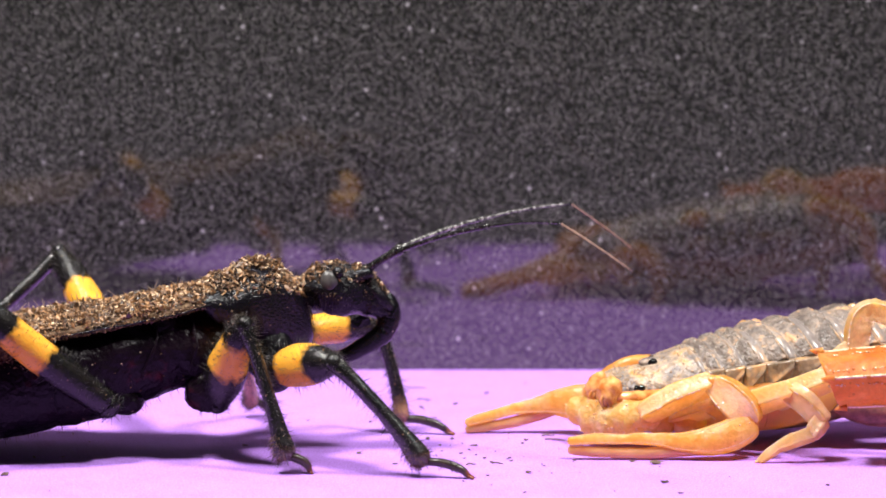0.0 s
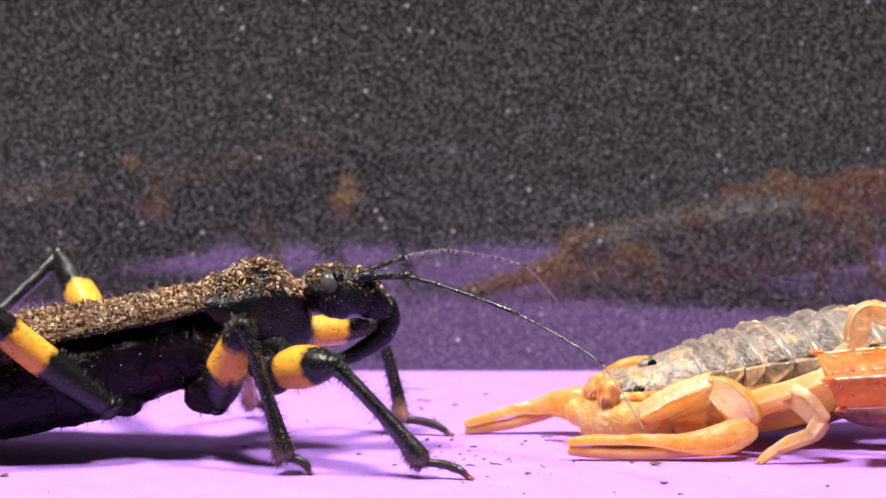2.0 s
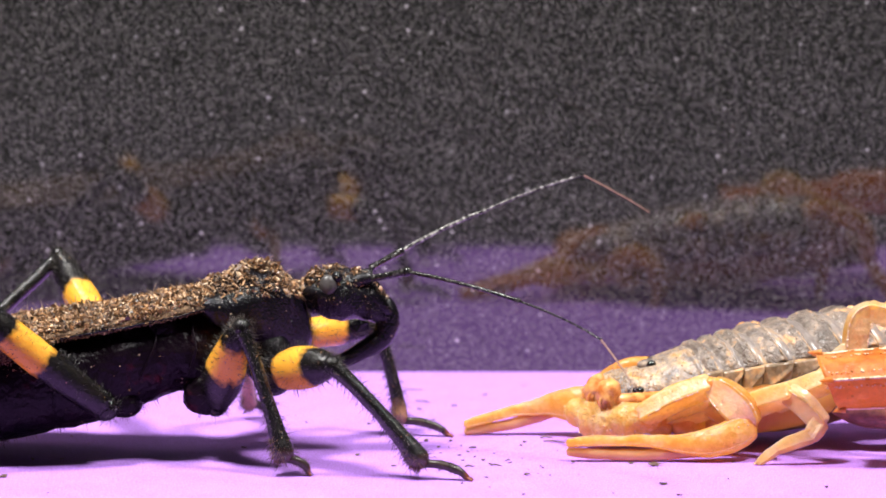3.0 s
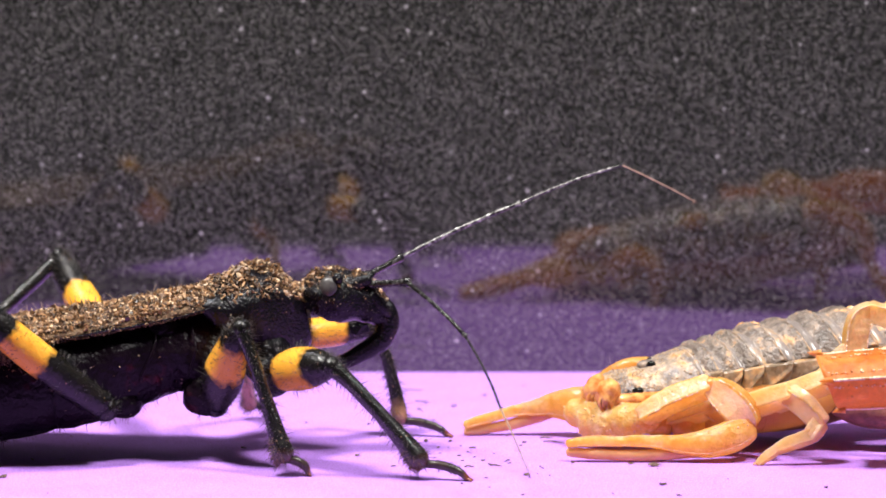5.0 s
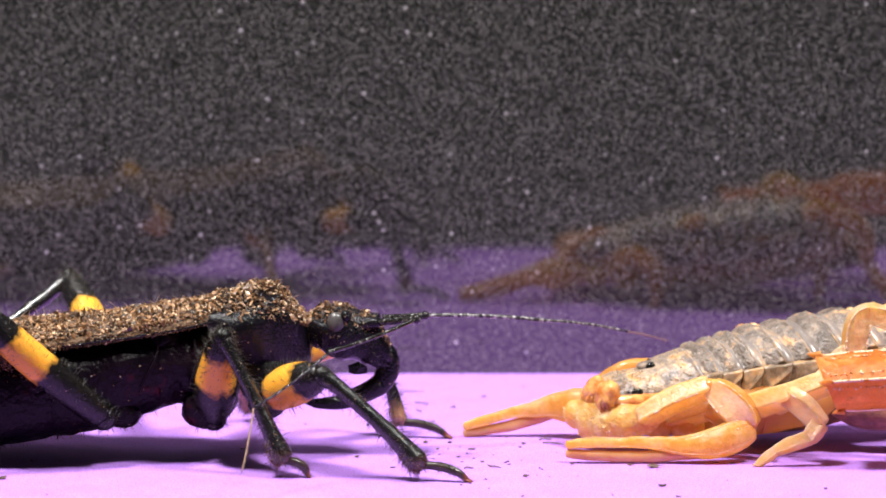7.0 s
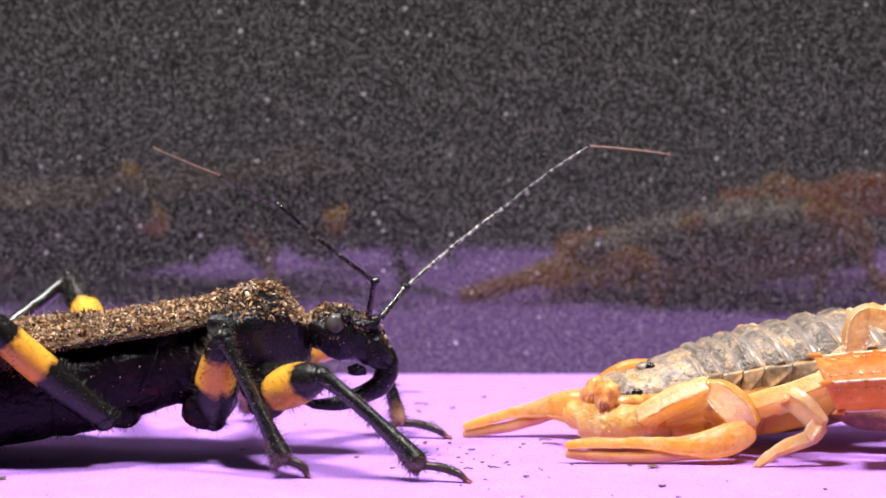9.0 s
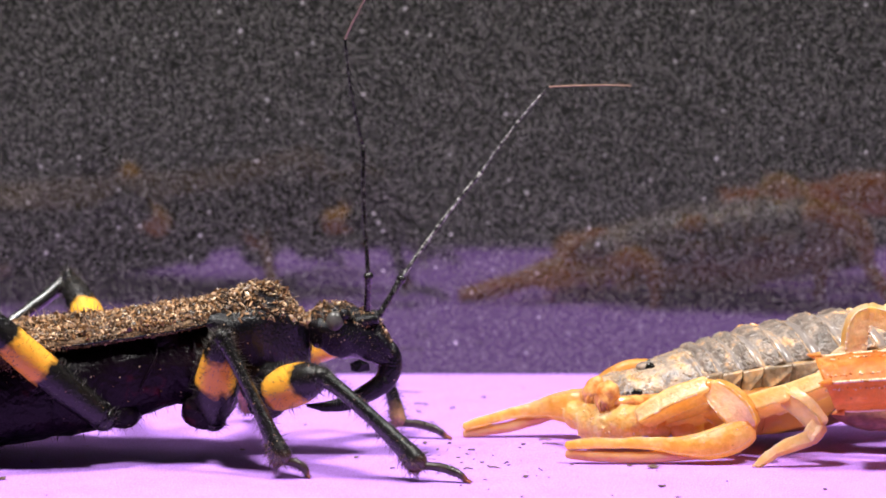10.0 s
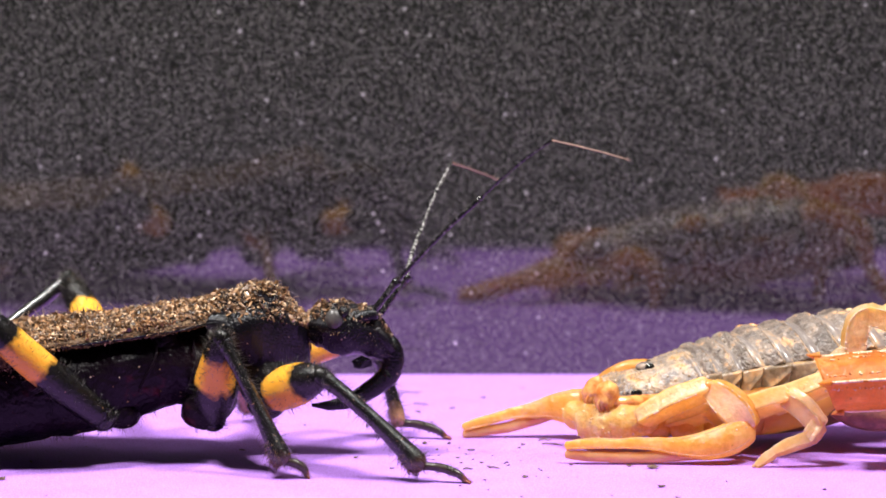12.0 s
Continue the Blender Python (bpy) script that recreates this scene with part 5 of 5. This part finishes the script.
def solve_knee(hip, ankle, l1, l2, hint):
    d = ankle - hip
    dist = min(d.length, (l1 + l2) * 0.999)
    e = d.normalized()
    a = (l1 * l1 - l2 * l2 + dist * dist) / (2 * dist)
    h = math.sqrt(max(0.0, l1 * l1 - a * a))
    out = (hint - hip) - e * (hint - hip).dot(e)
    return hip + e * a + out.normalized() * h


def feeler_rows(states, depth):
    """Poses of the four pieces in the bug's space from (from, to, foot of the antenna, (rise, swing) of each piece)."""
    keys = [[], [], [], []]
    for t0, t1, (bx, bz), *angles in states:
        u = 0.0 if t1 <= 5.0 else (0.5 if t1 <= 5.1 else 1.0)
        back = stance(u).inverted()
        p = Vector((bx, depth, bz))
        mats = []
        for L, (rise, swing) in zip(LENGTHS, angles):
            r, s = radians(rise), radians(swing)
            q = p + Vector((math.cos(r) * math.cos(s), math.sin(s), math.sin(r) * math.cos(s))) * L
            mats.append(back @ aim(p, q))
            p = q
        mats = [metres(m) for m in mats]
        local = [mats[0]] + [mats[0].inverted() @ m for m in mats[1:]]
        for t in sorted({t0, t1}):
            for k, m in zip(keys, local):
                k.append((t, m))
    return keys


def motions():
    times = ((0.0, 0.0), (3.2, 0.06), (5.02, 0.10), (5.1, 0.55), (5.2, 1.0), (12.0, 1.0))
    walk(bug, [(t, metres(stance(u))) for t, u in times])
    walk(shield, [(t, metres(turn_about((-16.5, 0, 8.5), -5.5 * (1 - u)))) for t, u in times])
    nod = ((0.0, 0.0), (3.2, 0.06), (5.02, 0.10), (5.1, 0.55), (5.2, 1.0), (7.2, 1.0), (8.8, 1.0), (9.7, 1.0), (9.85, 1.0), (10.9, 1.0), (11.05, 1.0), (12.0, 1.0))
    extra = (0, 0, 0, 0, 0, 0, 1.0, 1.0, -3.0, -3.5, -6.0, -7.0)
    walk(head, [(t, metres(front_turn(u) @ turn_about((-9.6, 0, 9.4), e))) for (t, u), e in zip(nod, extra)])
    hinge = BEAK_HINGE
    walk(beak, [(t, metres(Matrix.Translation(hinge) @ Matrix.Rotation(radians(a), 4, "Y"))) for t, a in (
        (0.0, 4), (5.0, 4), (5.2, 0), (9.7, 0), (9.85, -3), (10.9, -3), (11.05, 0), (11.65, 0), (11.75, -3), (12.0, -3))])
    for g in LEGS:
        hip, ankle, toe = Vector(g["hip"]), Vector(g["ankle"]), Vector(g["toe"])
        rows = [[], [], []]
        for t, u in times:
            body = stance(u)
            h = body @ (front_turn(u) @ hip if g.get("front") else hip)
            knee = solve_knee(h, ankle, g["l1"], g["l2"], Vector(g["high"]).lerp(Vector(g["knee"]), u))
            femur = metres(body.inverted() @ aim(h, knee))
            world = metres(body) @ femur
            for k, m in zip(rows, (femur, world.inverted() @ metres(aim(knee, ankle)), world.inverted() @ metres(aim(ankle, toe)))):
                k.append((t, m))
        for ob, r in zip((g["leg"], g["tibia_ob"], g["tarsus_ob"]), rows):
            walk(ob, r)
    far = [
        (0, 0.44, (-5.1, 13.0), (28, 42), (12, 49), (6, 31), (-37, 13)),
        (0.55, 1.84, (-5.1, 12.9), (12, 36), (-8, 68), (-17, 40), (-53, 44)),
        (1.92, 2.22, (-5.1, 12.9), (14, 42), (-8, 68), (-17, 40), (-52, 45)),
        (2.3, 3.02, (-5.0, 13.1), (24, 42), (20, 46), (19, 12), (-30, 12)),
        (3.1, 3.3, (-5.0, 13.0), (21, 39), (18, 40), (15, 0), (-22, 0)),
        (4.5, 5.0, (-4.9, 12.8), (23, 45), (25, 1), (21, -1), (-26, -6)),
        (5.1, 5.1, (-4.6, 11.2), (11, 37), (0, 43), (-2, 36), (-17, 43)),
        (5.2, 5.85, (-4.1, 9.5), (-5, 27), (-12, 42), (-20, 41), (-26, 55)),
        (6.05, 6.15, (-4.1, 9.5), (0, 12), (-8, 33), (-15, 36), (-25, 55)),
        (6.4, 7.4, (-4.1, 9.6), (3, 0), (-6, 25), (-13, 34), (-23, 53)),
        (8.5, 8.88, (-4.2, 9.8), (26, 47), (14, 36), (15, 0), (-23, 0)),
        (9.0, 9.7, (-4.2, 9.6), (49, 26), (37, 23), (36, 1), (-6, 0)),
        (9.8, 9.8, (-4.3, 9.7), (54, 18), (45, 20), (46, 2), (1, 0)),
        (9.9, 10.92, (-4.3, 9.8), (59, 7), (53, 4), (52, 2), (1, 0)),
        (11.0, 11.0, (-4.1, 10.1), (36, 29), (37, 51), (35, 41), (-23, -5)),
        (11.1, 11.64, (-4.1, 9.8), (26, 39), (28, 52), (22, 33), (-39, 15)),
        (11.74, 12.0, (-4.1, 10.0), (55, 6), (66, 74), (63, 51), (-26, 47))]
    near = [
        (0, 0.44, (-5.1, 13.2), (34, -34), (22, -45), (11, -52), (-32, -23)),
        (0.55, 1.84, (-5.1, 12.9), (18, -29), (-2, -38), (-14, -41), (-42, -57)),
        (1.92, 2.22, (-5.0, 12.7), (6, -32), (-14, -34), (-26, -35), (-56, -36)),
        (2.3, 2.9, (-5.0, 12.7), (5, -31), (-14, -33), (-25, -38), (-56, -1)),
        (3.0, 3.0, (-5.1, 12.6), (14, -22), (-10, -33), (-19, -43), (-51, -55)),
        (3.13, 3.3, (-5.0, 12.7), (20, -35), (3, -55), (-16, -55), (-44, -30)),
        (4.5, 5.0, (-5.1, 12.3), (7, -25), (-33, -59), (-59, -55), (-64, -43)),
        (5.1, 5.1, (-4.7, 11.1), (18, -42), (-35, -69), (-58, -49), (-65, -35)),
        (5.2, 5.85, (-4.6, 9.5), (9, -35), (-40, -77), (-44, -69), (-45, -51)),
        (6.05, 6.15, (-4.2, 9.7), (7, -33), (-179, -72), (-146, -57), (-108, -72)),
        (6.4, 7.4, (-4.3, 9.6), (9, -28), (-168, -50), (-149, -43), (-99, -53)),
        (7.9, 7.9, (-4.6, 9.9), (46, -30), (160, -60), (170, -60), (-160, -55)),
        (8.5, 8.88, (-4.9, 10.1), (83, -32), (129, -40), (137, -57), (156, -49)),
        (9.0, 9.7, (-5.0, 10.1), (80, -29), (139, -19), (143, -56), (152, -37)),
        (9.8, 9.8, (-5.0, 10.2), (83, -26), (106, -19), (104, -36), (93, -40)),
        (9.9, 10.92, (-5.1, 10.5), (87, -31), (92, -7), (99, -14), (63, -50)),
        (11.0, 11.0, (-4.8, 10.1), (52, -39), (44, -43), (41, -18), (-19, -35)),
        (11.1, 11.64, (-4.4, 9.9), (25, -25), (14, -41), (-3, -55), (-37, -20)),
        (11.74, 12.0, (-4.9, 10.1), (52, 0), (47, -22), (43, -34), (-12, -27))]
    for obs, states, depth in ((FAR_FEELER, far, 1.2), (NEAR_FEELER, near, -1.0)):
        for ob, rows in zip(obs, feeler_rows(states, depth)):
            walk(ob, rows)


motions()
